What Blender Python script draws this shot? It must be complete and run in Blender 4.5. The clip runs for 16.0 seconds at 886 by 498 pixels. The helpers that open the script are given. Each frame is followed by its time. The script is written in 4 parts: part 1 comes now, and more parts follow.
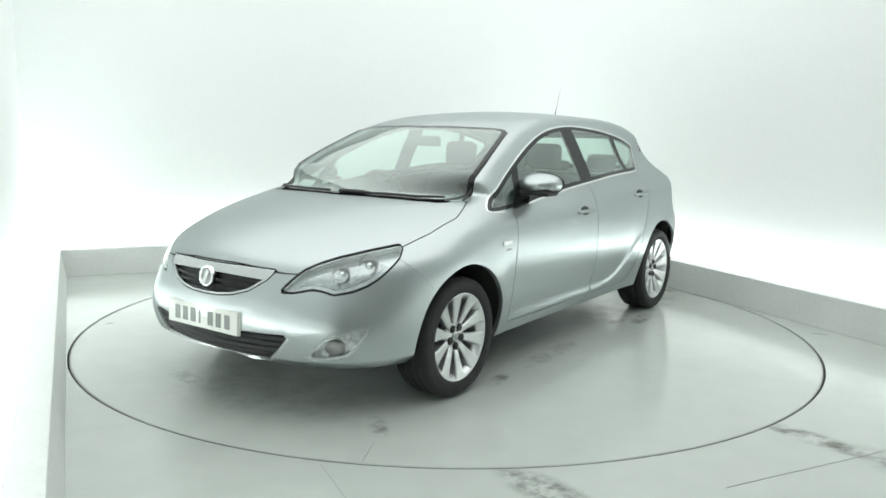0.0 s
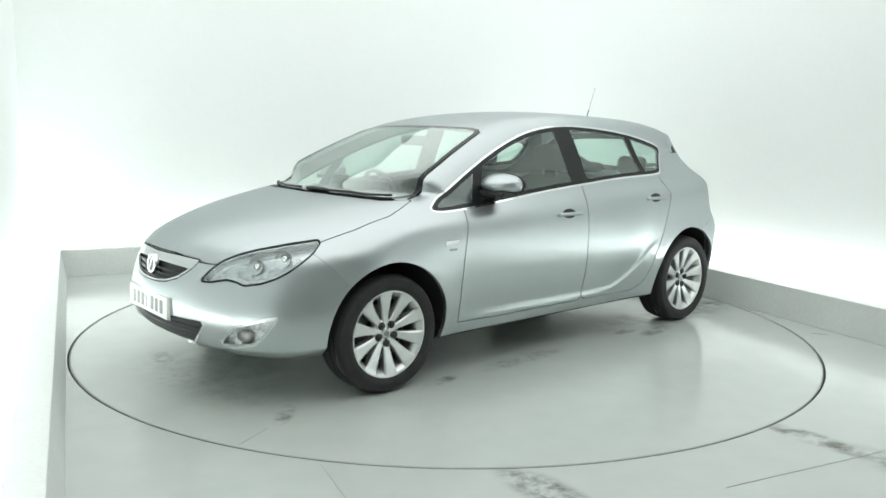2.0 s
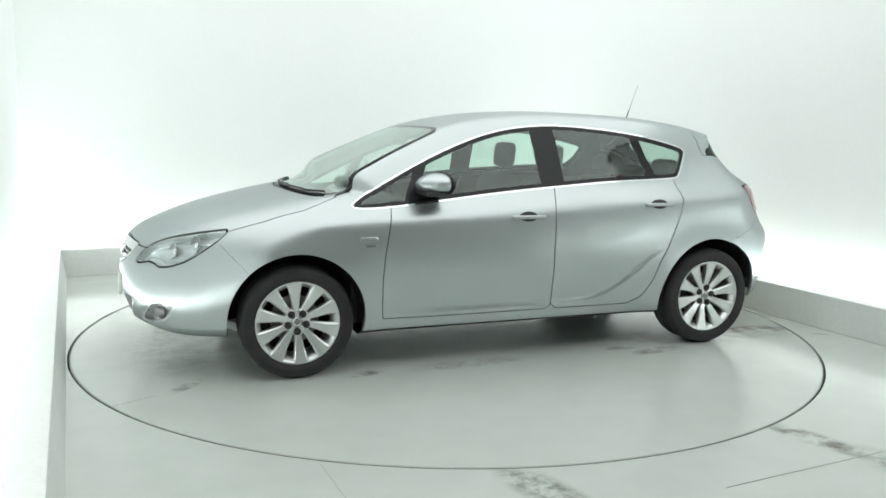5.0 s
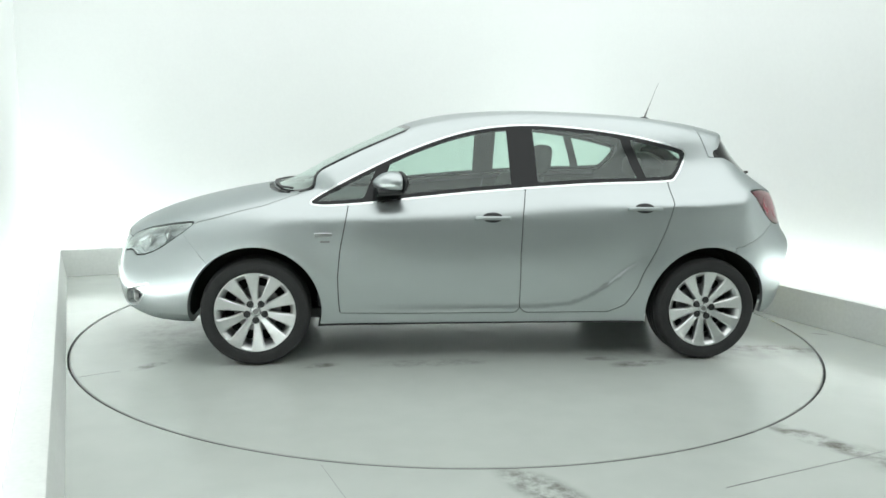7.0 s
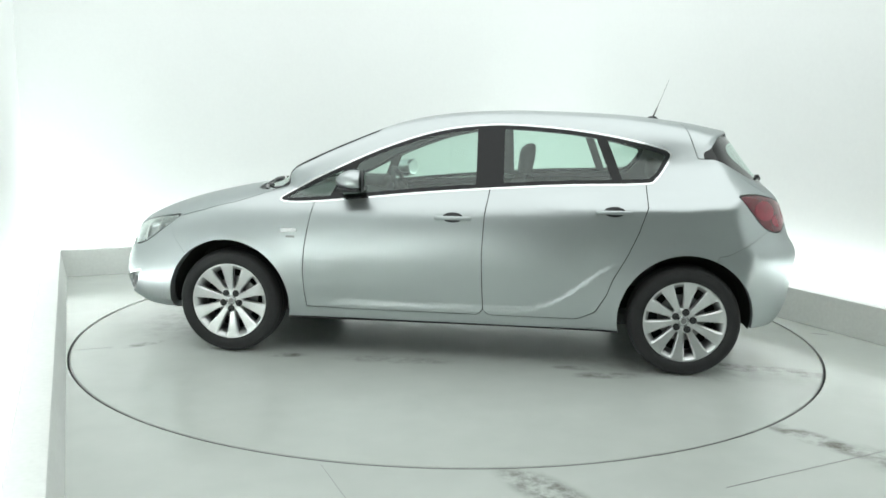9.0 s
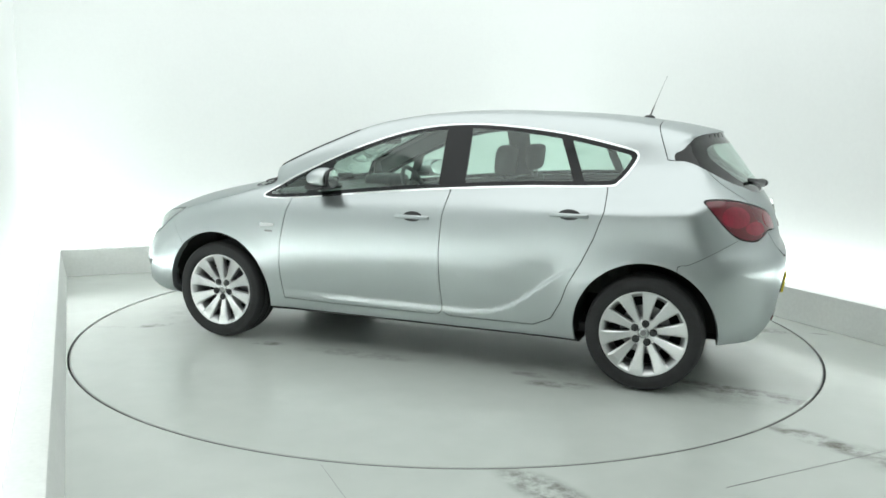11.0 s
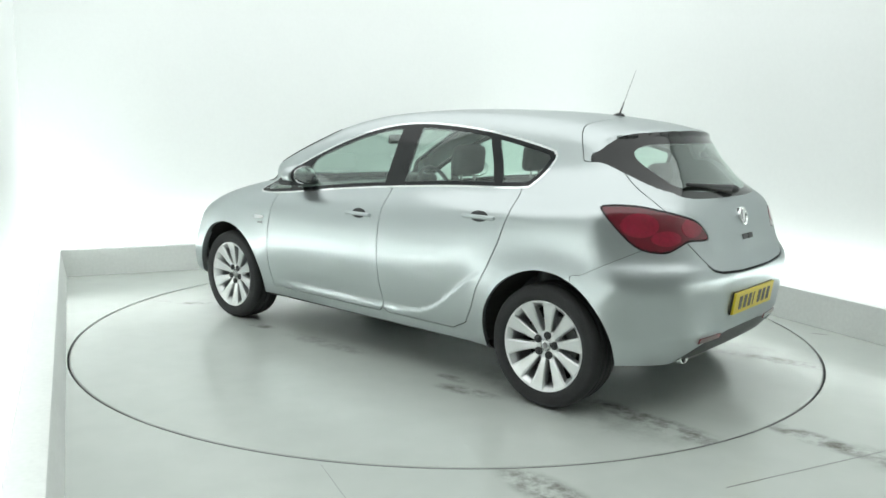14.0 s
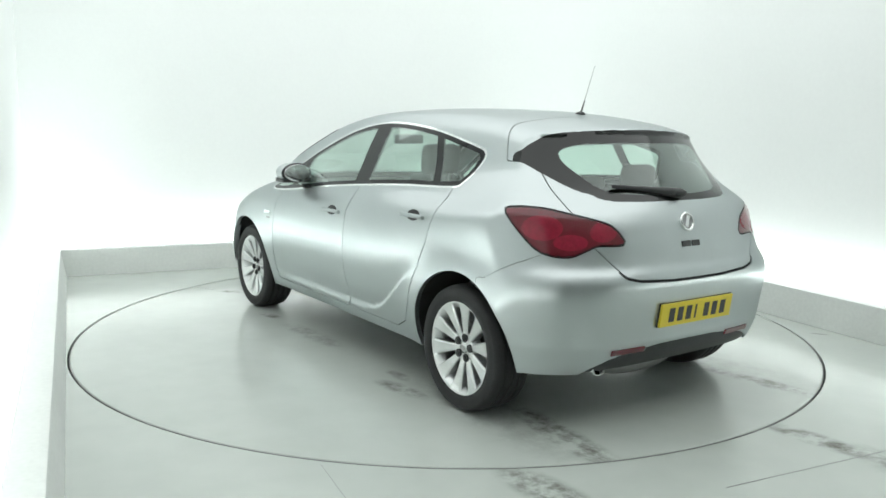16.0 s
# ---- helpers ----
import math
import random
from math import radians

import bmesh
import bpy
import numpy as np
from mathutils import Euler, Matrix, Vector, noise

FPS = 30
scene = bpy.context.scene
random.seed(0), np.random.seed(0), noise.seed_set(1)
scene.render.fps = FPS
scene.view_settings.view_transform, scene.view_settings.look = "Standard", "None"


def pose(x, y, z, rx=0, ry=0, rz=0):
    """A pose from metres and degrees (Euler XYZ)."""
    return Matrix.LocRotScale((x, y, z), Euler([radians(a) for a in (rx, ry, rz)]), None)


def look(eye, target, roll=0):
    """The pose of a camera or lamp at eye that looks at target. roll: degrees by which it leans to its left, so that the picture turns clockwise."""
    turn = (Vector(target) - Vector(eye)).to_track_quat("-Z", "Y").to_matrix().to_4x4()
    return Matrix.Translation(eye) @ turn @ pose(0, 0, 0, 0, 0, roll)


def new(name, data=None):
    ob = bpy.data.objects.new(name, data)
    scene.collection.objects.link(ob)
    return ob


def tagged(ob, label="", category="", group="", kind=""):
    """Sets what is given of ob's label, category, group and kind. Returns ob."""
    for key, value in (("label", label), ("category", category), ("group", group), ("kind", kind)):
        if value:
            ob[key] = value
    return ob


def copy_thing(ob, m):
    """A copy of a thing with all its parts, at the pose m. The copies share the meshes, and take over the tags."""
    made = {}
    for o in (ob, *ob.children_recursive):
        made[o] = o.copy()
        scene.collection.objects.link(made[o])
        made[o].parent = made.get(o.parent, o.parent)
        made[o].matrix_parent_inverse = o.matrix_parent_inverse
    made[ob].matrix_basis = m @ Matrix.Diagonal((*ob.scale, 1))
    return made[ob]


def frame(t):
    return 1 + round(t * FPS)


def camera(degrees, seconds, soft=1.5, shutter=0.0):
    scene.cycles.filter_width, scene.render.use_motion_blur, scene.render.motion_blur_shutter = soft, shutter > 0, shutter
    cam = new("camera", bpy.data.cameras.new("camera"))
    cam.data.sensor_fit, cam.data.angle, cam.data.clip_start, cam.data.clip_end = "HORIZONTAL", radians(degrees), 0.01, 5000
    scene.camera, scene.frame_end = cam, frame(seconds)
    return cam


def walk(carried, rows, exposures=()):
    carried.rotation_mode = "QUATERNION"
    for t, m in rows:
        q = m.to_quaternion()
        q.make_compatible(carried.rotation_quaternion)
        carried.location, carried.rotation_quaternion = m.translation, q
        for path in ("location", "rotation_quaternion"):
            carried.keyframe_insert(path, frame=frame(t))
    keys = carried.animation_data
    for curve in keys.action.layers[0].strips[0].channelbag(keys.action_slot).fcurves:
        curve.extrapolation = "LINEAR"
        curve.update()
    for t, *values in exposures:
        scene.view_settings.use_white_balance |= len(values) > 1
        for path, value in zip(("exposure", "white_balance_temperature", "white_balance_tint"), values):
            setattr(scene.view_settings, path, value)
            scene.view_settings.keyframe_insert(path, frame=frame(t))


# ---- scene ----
cam = camera(58.37, 16.0, soft=1.6)
EYE = Vector((0.0, -5.509, 1.374))
YAW, PITCH, ROLL = radians(-0.334), radians(8.656), 1.015
AIM = EYE + Vector((math.sin(YAW) * math.cos(PITCH), math.cos(YAW) * math.cos(PITCH), -math.sin(PITCH)))
walk(cam, [(0.0, look(EYE, AIM, ROLL)), (16.0, look(EYE, AIM, ROLL))], exposures=[(0.0, 0.0), (16.0, 0.0)])

# ---- turning of the platform: clockwise seen from above ----
CAR_X, CAR_Y = -0.127, 0.0855


def turn_at(t):
    return 234.579 - 6.802 * t - 0.0017 * t * t


# ---- world ----
world = bpy.data.worlds.new("world")
scene.world = world
world.use_nodes = True
world.node_tree.nodes["Background"].inputs[0].default_value = (0.9, 1.0, 0.97, 1)
world.node_tree.nodes["Background"].inputs[1].default_value = 0.05
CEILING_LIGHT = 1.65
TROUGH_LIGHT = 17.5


# ---- materials ----
def material(name, colour, rough=0.5, metal=0.0, vary=0.08, scale=6.0, fine=90.0, bump=0.0, coat=0.0, spec=0.5, rough_vary=0.0):
    """Principled surface with variation at two scales and fine relief."""
    m = bpy.data.materials.new(name)
    m.use_nodes = True
    nt = m.node_tree
    b = nt.nodes["Principled BSDF"]
    b.inputs["Base Color"].default_value = (*colour, 1)
    b.inputs["Roughness"].default_value = rough
    b.inputs["Metallic"].default_value = metal
    b.inputs["Coat Weight"].default_value = coat
    b.inputs["Coat Roughness"].default_value = 0.06
    b.inputs["Specular IOR Level"].default_value = spec
    co = nt.nodes.new("ShaderNodeTexCoord")
    n1, n2 = nt.nodes.new("ShaderNodeTexNoise"), nt.nodes.new("ShaderNodeTexNoise")
    n1.inputs["Scale"].default_value, n2.inputs["Scale"].default_value = scale, fine
    n1.inputs["Detail"].default_value = 5
    add = nt.nodes.new("ShaderNodeMath")
    add.operation = "ADD"
    for n, s in ((n1, 0), (n2, 1)):
        nt.links.new(co.outputs["Object"], n.inputs["Vector"])
        nt.links.new(n.outputs["Fac"], add.inputs[s])
    if vary:
        r = nt.nodes.new("ShaderNodeMapRange")
        r.inputs["From Min"].default_value, r.inputs["From Max"].default_value = 0.7, 1.3
        r.inputs["To Min"].default_value, r.inputs["To Max"].default_value = 1 - vary, 1 + vary
        nt.links.new(add.outputs[0], r.inputs["Value"])
        mul = nt.nodes.new("ShaderNodeVectorMath")
        mul.operation = "SCALE"
        mul.inputs[0].default_value = colour
        nt.links.new(r.outputs[0], mul.inputs["Scale"])
        nt.links.new(mul.outputs[0], b.inputs["Base Color"])
    if rough_vary:
        r2 = nt.nodes.new("ShaderNodeMapRange")
        r2.inputs["From Min"].default_value, r2.inputs["From Max"].default_value = 0.3, 0.7
        r2.inputs["To Min"].default_value, r2.inputs["To Max"].default_value = rough - rough_vary, rough + rough_vary
        nt.links.new(n1.outputs["Fac"], r2.inputs["Value"])
        nt.links.new(r2.outputs[0], b.inputs["Roughness"])
    if bump:
        bp = nt.nodes.new("ShaderNodeBump")
        bp.inputs["Strength"].default_value, bp.inputs["Distance"].default_value = bump, 0.004
        nt.links.new(n2.outputs["Fac"], bp.inputs["Height"])
        nt.links.new(bp.outputs[0], b.inputs["Normal"])
    return m


def glow(name, colour, strength):
    m = bpy.data.materials.new(name)
    m.use_nodes = True
    nt = m.node_tree
    nt.nodes.clear()
    e, o = nt.nodes.new("ShaderNodeEmission"), nt.nodes.new("ShaderNodeOutputMaterial")
    e.inputs[0].default_value, e.inputs[1].default_value = (*colour, 1), strength
    nt.links.new(e.outputs[0], o.inputs[0])
    return m


def glass(name, tint, base=0.08, rough=0.0):
    """A thin pane: tinted see-through, glossier at a slant."""
    m = bpy.data.materials.new(name)
    m.use_nodes = True
    nt = m.node_tree
    nt.nodes.clear()
    tr, gl, lw = nt.nodes.new("ShaderNodeBsdfTransparent"), nt.nodes.new("ShaderNodeBsdfGlossy"), nt.nodes.new("ShaderNodeLayerWeight")
    pw, fr = nt.nodes.new("ShaderNodeMath"), nt.nodes.new("ShaderNodeMath")
    pw.operation, fr.operation, fr.use_clamp = "POWER", "MULTIPLY_ADD", True
    pw.inputs[1].default_value, fr.inputs[1].default_value, fr.inputs[2].default_value = 2.5, 0.85, base
    lw.inputs["Blend"].default_value = 0.5
    nt.links.new(lw.outputs["Facing"], pw.inputs[0])
    nt.links.new(pw.outputs[0], fr.inputs[0])
    mix, o = nt.nodes.new("ShaderNodeMixShader"), nt.nodes.new("ShaderNodeOutputMaterial")
    tr.inputs[0].default_value = (*tint, 1)
    gl.inputs["Roughness"].default_value = rough
    gl.inputs["Color"].default_value = (0.92, 1.0, 0.965, 1)
    nt.links.new(fr.outputs[0], mix.inputs[0])
    nt.links.new(tr.outputs[0], mix.inputs[1])
    nt.links.new(gl.outputs[0], mix.inputs[2])
    nt.links.new(mix.outputs[0], o.inputs[0])
    return m


PAINT = material("silver_paint", (0.52, 0.557, 0.563), 0.32, 0.90, 0.03, 2.0, 900.0, 0.0, 0.25)
PAINT.node_tree.nodes["Principled BSDF"].inputs["Specular Tint"].default_value = (0.5, 0.53, 0.53, 1)
BLACK = material("black_plastic", (0.022, 0.023, 0.024), 0.45, 0, 0.15, 8, 200, 0.1)
GLOSS_BLACK = material("gloss_black", (0.012, 0.013, 0.014), 0.14, 0, 0.05, 8, 100, 0, 0, 0.3)
CAVITY = material("dark_cavity", (0.012, 0.012, 0.012), 0.9, 0, 0.1)
RUBBER = material("tyre_rubber", (0.02, 0.02, 0.021), 0.75, 0, 0.2, 12, 150, 0.25)
ALLOY = material("alloy", (0.72, 0.73, 0.73), 0.3, 0.85, 0.05, 10, 300, 0.0, 0.3)
CHROME = material("chrome", (0.86, 0.87, 0.87), 0.1, 1.0, 0.02)
STEEL = material("brake_steel", (0.3, 0.3, 0.3), 0.4, 0.9, 0.15, 20)
GLASS = glass("window_glass", (0.70, 0.83, 0.77), 0.085)
LENS = glass("clear_lens", (0.95, 0.97, 0.97), 0.06)
RED_LENS = material("red_lens", (0.13, 0.008, 0.018), 0.1, 0, 0.1, 10, 60, 0, 0.6)


def painted_floor(name, stains_shade):
    """Grey-green floor paint with patches of grime and painted shade: (x, y, half length, half width, turn in degrees,
    strength).
    """
    m = material(name, (0.515, 0.55, 0.518), 0.20, 0, 0.035, 0.7, 5.0, 0.02, 0.0, 0.5, 0.03)
    nt = m.node_tree
    b = nt.nodes["Principled BSDF"]
    co = nt.nodes.new("ShaderNodeTexCoord")
    ns = nt.nodes.new("ShaderNodeTexNoise")
    ns.inputs["Scale"].default_value, ns.inputs["Detail"].default_value, ns.inputs["Roughness"].default_value = 7.0, 8, 0.7
    nt.links.new(co.outputs["Object"], ns.inputs["Vector"])
    total = None
    for x, y, hx, hy, turn, k in stains_shade:
        mp = nt.nodes.new("ShaderNodeMapping")
        mp.vector_type = "TEXTURE"
        mp.inputs["Location"].default_value, mp.inputs["Rotation"].default_value, mp.inputs["Scale"].default_value = (x, y, 0), (0, 0, radians(turn)), (hx, hy, 1)
        ln = nt.nodes.new("ShaderNodeVectorMath")
        ln.operation = "LENGTH"
        r = nt.nodes.new("ShaderNodeMapRange")
        r.interpolation_type = "SMOOTHSTEP"
        r.inputs["From Min"].default_value, r.inputs["From Max"].default_value = 1.0, 0.35
        r.inputs["To Min"].default_value, r.inputs["To Max"].default_value = 0.0, k
        nt.links.new(co.outputs["Object"], mp.inputs[0])
        nt.links.new(mp.outputs[0], ln.inputs[0])
        nt.links.new(ln.outputs["Value"], r.inputs["Value"])
        if total is None:
            total = r.outputs[0]
        else:
            a = nt.nodes.new("ShaderNodeMath")
            a.operation = "MAXIMUM"
            nt.links.new(total, a.inputs[0])
            nt.links.new(r.outputs[0], a.inputs[1])
            total = a.outputs[0]
    rough = nt.nodes.new("ShaderNodeMapRange")
    rough.inputs["From Min"].default_value, rough.inputs["From Max"].default_value = 0.40, 0.62
    nt.links.new(ns.outputs["Fac"], rough.inputs["Value"])
    mask = nt.nodes.new("ShaderNodeMath")
    mask.operation = "MULTIPLY"
    nt.links.new(total, mask.inputs[0])
    nt.links.new(rough.outputs[0], mask.inputs[1])
    mix = nt.nodes.new("ShaderNodeMix")
    mix.data_type = "RGBA"
    mix.inputs["B"].default_value = (0.11, 0.105, 0.085, 1)
    old = b.inputs["Base Color"].links[0].from_socket
    nt.links.new(mask.outputs[0], mix.inputs["Factor"])
    nt.links.new(old, mix.inputs["A"])
    nt.links.new(mix.outputs["Result"], b.inputs["Base Color"])
    return m


# wheel tracks lead from the entrance over floor and platform
FLOOR_PAINT = painted_floor("floor_paint", [(0.40, -2.62, 0.34, 0.13, -52, 1.0), (1.70, -2.05, 0.36, 0.10, -52, 1.0), (1.95, -2.35, 0.35, 0.12, -64.5, 0.8),
                                            (0.75, -3.4, 0.8, 0.16, -64.5, 0.5), (2.1, -2.8, 0.8, 0.16, -64.5, 0.5), (2.6, -0.1, 0.10, 0.02, -20, 0.5)])
# last four, broad and faint: grime plus the shade zones under the car
DISC_PAINT = painted_floor("platform_paint", [(-1.97, 0.75, 0.60, 0.12, -8, 1.0), (-2.0, -0.75, 0.55, 0.10, 8, 0.85), (-1.05, 1.03, 0.26, 0.08, 10, 0.7),
                                              (-0.85, 0.92, 0.14, 0.06, 0, 0.6), (0.86, 0.97, 0.16, 0.06, 10, 0.7), (1.8, 0.90, 0.18, 0.06, 50, 0.7),
                                              (1.9, -0.38, 0.24, 0.09, 80, 0.6), (1.5, -1.79, 0.05, 0.02, 0, 0.9), (-1.5, 0.80, 1.1, 0.30, -5, 0.28),
                                              (-1.5, -0.80, 1.1, 0.30, 5, 0.28), (1.75, 0.1, 0.5, 0.9, 0, 0.25), (0.2, 0.95, 0.5, 0.10, 3, 0.4)])
WALL_PAINT = material("wall_paint", (0.80, 0.825, 0.815), 0.7, 0, 0.012, 0.8, 30, 0.03)
# dark tone of the unseen walls that the car's sides mirror
DARK_UNSEEN_PAINT = material("dark_unseen_paint", (0.26, 0.28, 0.27), 0.6, 0, 0.1, 2, 30, 0.1)
KERB_PAINT = material("kerb_paint", (0.70, 0.72, 0.70), 0.5, 0, 0.05, 2, 40, 0.05)
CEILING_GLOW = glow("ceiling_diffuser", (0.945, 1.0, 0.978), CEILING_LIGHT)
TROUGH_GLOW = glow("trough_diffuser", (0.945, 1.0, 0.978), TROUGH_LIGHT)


# ---- mesh helpers ----
def part(name, bm, mat, parent=None, label="", smooth=False):
    me = bpy.data.meshes.new(name)
    bmesh.ops.recalc_face_normals(bm, faces=bm.faces)
    bm.to_mesh(me)
    bm.free()
    me.materials.append(mat)
    if smooth:
        for p in me.polygons:
            p.use_smooth = True
    ob = new(name, me)
    ob.parent = parent
    if label:
        tagged(ob, label)
    return ob


def box_bm(lo, hi, bevel=0.0, m=None):
    bm = bmesh.new()
    bmesh.ops.create_cube(bm, size=1)
    for v in bm.verts:
        v.co = Vector([lo[i] + (v.co[i] + 0.5) * (hi[i] - lo[i]) for i in range(3)])
    if bevel:
        bmesh.ops.bevel(bm, geom=bm.edges[:], offset=bevel, segments=2, affect="EDGES", profile=0.5)
    if m is not None:
        bmesh.ops.transform(bm, matrix=m, verts=bm.verts)
    return bm


def lathe_bm(profile, steps=64, axis="Y", closed=False):
    """Turns (radius, along) pairs about an axis."""
    bm = bmesh.new()
    rings = []
    for i in range(steps):
        a = 2 * math.pi * i / steps
        ring = []
        for r, h in profile:
            p = (r * math.cos(a), h, r * math.sin(a)) if axis == "Y" else (r * math.cos(a), r * math.sin(a), h)
            ring.append(bm.verts.new(p))
        rings.append(ring)
    n = len(profile)
    for i in range(steps):
        a, b = rings[i], rings[(i + 1) % steps]
        for j in range(n if closed else n - 1):
            bm.faces.new((a[j], a[(j + 1) % n], b[(j + 1) % n], b[j]))
    bmesh.ops.remove_doubles(bm, verts=bm.verts, dist=1e-6)
    return bm


# ---- the studio bay: axes lie 25.5 degrees to the camera's ----
BAY = Matrix.Rotation(radians(25.5), 4, "Z")
ENTRY = -4.6
SIDE, BACK, FRONT, KERB, WALL_GAP, HIGH = 2.45, 2.75, -6.6, 0.245, 0.31, 3.3


def bay_box(name, lo, hi, mat, label, bevel=0.0):
    ob = part(name, box_bm(lo, hi, bevel), mat)
    ob.matrix_basis = BAY
    return tagged(ob, label, name.split("_")[0], kind="structure")


def build_bay():
    s, w = SIDE, WALL_GAP
    # floor sheet with a round hole for the platform
    bm = bmesh.new()
    inner, outer = [], []
    n = 160
    for i in range(n):
        a = 2 * math.pi * i / n
        inner.append(bm.verts.new((2.446 * math.cos(a), 2.446 * math.sin(a), 0)))
        outer.append(bm.verts.new((9 * math.cos(a), 9 * math.sin(a), 0)))
    for i in range(n):
        j = (i + 1) % n
        bm.faces.new((inner[i], outer[i], outer[j], inner[j]))
    low = [bm.verts.new((v.co.x, v.co.y, -0.12)) for v in inner]
    for i in range(n):
        bm.faces.new((inner[i], inner[(i + 1) % n], low[(i + 1) % n], low[i]))
    tagged(part("floor", bm, FLOOR_PAINT), "grey-green painted concrete floor with tyre scuffs", "floor", kind="structure")
    pit = lathe_bm([(0.0, -0.12), (2.46, -0.12)], 96, "Z")
    tagged(part("pit", pit, CAVITY), "dark shallow pit under the round platform", "pit", kind="structure")
    bay_box("wall_north", (-s - w, BACK + w, 0), (s + w, BACK + w + 0.15, HIGH), WALL_PAINT, "smooth white back wall of the studio bay")
    bay_box("wall_west", (-s - w - 0.15, ENTRY, 0), (-s - w, BACK + w + 0.15, HIGH), WALL_PAINT, "smooth white side wall of the studio bay")
    # added out of view: darkens what the car's side mirrors, like wall_south
    bay_box("wall_entry", (-s - w - 0.15, FRONT, 0), (-s - w, ENTRY - 0.003, HIGH), DARK_UNSEEN_PAINT, "unseen grey wall beside the entrance, dark for the car's reflections")
    bay_box("wall_east", (s + w, FRONT, 0), (s + w + 0.15, BACK + w + 0.15, HIGH), WALL_PAINT, "smooth white side wall of the studio bay")
    bay_box("wall_south", (-s - w, FRONT - 0.15, 0), (s + w, FRONT, HIGH), DARK_UNSEEN_PAINT, "unseen grey wall closing the bay, dark for the car's reflections")
    bay_box("ceiling", (-s - w, FRONT, HIGH), (s + w, BACK + w, HIGH + 0.15), WALL_PAINT, "plain white ceiling of the bay")
    # rounded inner corner between back and side wall
    bm = bmesh.new()
    r, steps = 0.85, 24
    low, top = [], []
    for i in range(steps + 1):
        a = radians(90 * i / steps)
        x, y = s + w - r + r * math.sin(a), BACK + w - r + r * math.cos(a)
        low.append(bm.verts.new((x, y, 0.21)))
        top.append(bm.verts.new((x, y, HIGH)))
    for i in range(steps):
        bm.faces.new((low[i], low[i + 1], top[i + 1], top[i]))
    ob = part("wall_corner", bm, WALL_PAINT, smooth=True)
    ob.matrix_basis = BAY
    tagged(ob, "smooth white rounded corner of the studio walls", "wall", kind="structure")
    # joints in the floor by the entrance
    for lo, hi in (((-0.1, -2.795, 0), (SIDE, -2.790, 0.0008)), ((-1.5, -2.72, 0), (-1.498, -1.97, 0.0006))):
        bay_box("floor_joint", lo, hi, STEEL, "thin dark joint line in the painted floor")
    bay_box("kerb_trim", (-s - 0.176, -1.9, KERB), (-s - 0.171, 0.9, KERB + 0.002), STEEL, "thin grey joint along the kerb top")
    k = 0.17
    bay_box("kerb_north", (-s - k, BACK, 0), (s + k, BACK + k, KERB), KERB_PAINT, "low painted kerb board along the back wall", 0.004)
    kerb = bay_box("kerb_west", (-s - k, FRONT, 0), (-s, BACK, KERB), KERB_PAINT, "low painted kerb board along the side wall", 0.004)
    for v in kerb.data.vertices:
        if v.co.x > -s - 0.05 and v.co.z > 0.1:
            v.co.x -= 0.038
    bay_box("kerb_east", (s, FRONT, 0), (s + k, BACK, KERB), KERB_PAINT, "low painted kerb board along the side wall", 0.004)


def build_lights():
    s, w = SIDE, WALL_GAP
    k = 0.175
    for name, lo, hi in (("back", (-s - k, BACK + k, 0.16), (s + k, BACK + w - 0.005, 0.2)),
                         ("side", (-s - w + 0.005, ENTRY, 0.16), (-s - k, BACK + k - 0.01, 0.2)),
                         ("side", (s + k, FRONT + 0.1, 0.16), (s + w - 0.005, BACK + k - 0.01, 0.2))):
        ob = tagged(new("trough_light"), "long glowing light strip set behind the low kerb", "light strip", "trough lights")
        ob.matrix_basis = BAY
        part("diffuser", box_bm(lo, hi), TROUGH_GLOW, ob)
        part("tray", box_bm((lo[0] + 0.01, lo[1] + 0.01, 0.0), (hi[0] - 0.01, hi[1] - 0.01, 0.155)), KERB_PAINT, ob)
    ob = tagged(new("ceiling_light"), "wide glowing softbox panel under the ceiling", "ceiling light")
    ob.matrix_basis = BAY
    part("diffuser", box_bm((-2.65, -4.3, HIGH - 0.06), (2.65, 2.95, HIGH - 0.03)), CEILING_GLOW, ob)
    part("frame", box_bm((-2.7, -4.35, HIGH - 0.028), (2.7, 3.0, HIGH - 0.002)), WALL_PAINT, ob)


def build_turntable():
    ob = tagged(new("turntable"), "round grey-green painted platform flush with the floor, scuffed", "turntable")
    disc = part("disc", lathe_bm([(0.0, 0.0), (1.2, 0.0), (2.426, 0.0), (2.43, -0.004), (2.43, -0.1), (0.0, -0.1)], 192, "Z"), DISC_PAINT, ob)
    for a, r0, r1 in ((27.4, 2.2, 2.42),):
        part("joint", box_bm((r0, -0.0015, 0.0), (r1, 0.0015, 0.0008), 0, Matrix.Rotation(radians(a), 4, "Z")), STEEL, ob, "thin dark joint line")
    part("rim", lathe_bm([(2.4302, -0.1), (2.4302, -0.003), (2.434, -0.003), (2.434, -0.1)], 192, "Z"), STEEL, ob, "dull steel edge band")
    return ob


build_bay()
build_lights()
turntable = build_turntable()

# ---- the car's shell: x forward, y to its left, z up, origin between the axles on the ground ----
def curve(knots, n):
    """Catmull-Rom through closed knots."""
    k = np.array(knots, float)
    out = []
    m = len(k)
    for i in range(m):
        a, b, c, d = k[i - 1], k[i], k[(i + 1) % m], k[(i + 2) % m]
        for j in range(n):
            t = j / n
            out.append(0.5 * (2 * b + (c - a) * t + (2 * a - 5 * b + 4 * c - d) * t * t + (3 * b - a - 3 * c + d) * t ** 3))
    return np.array(out)


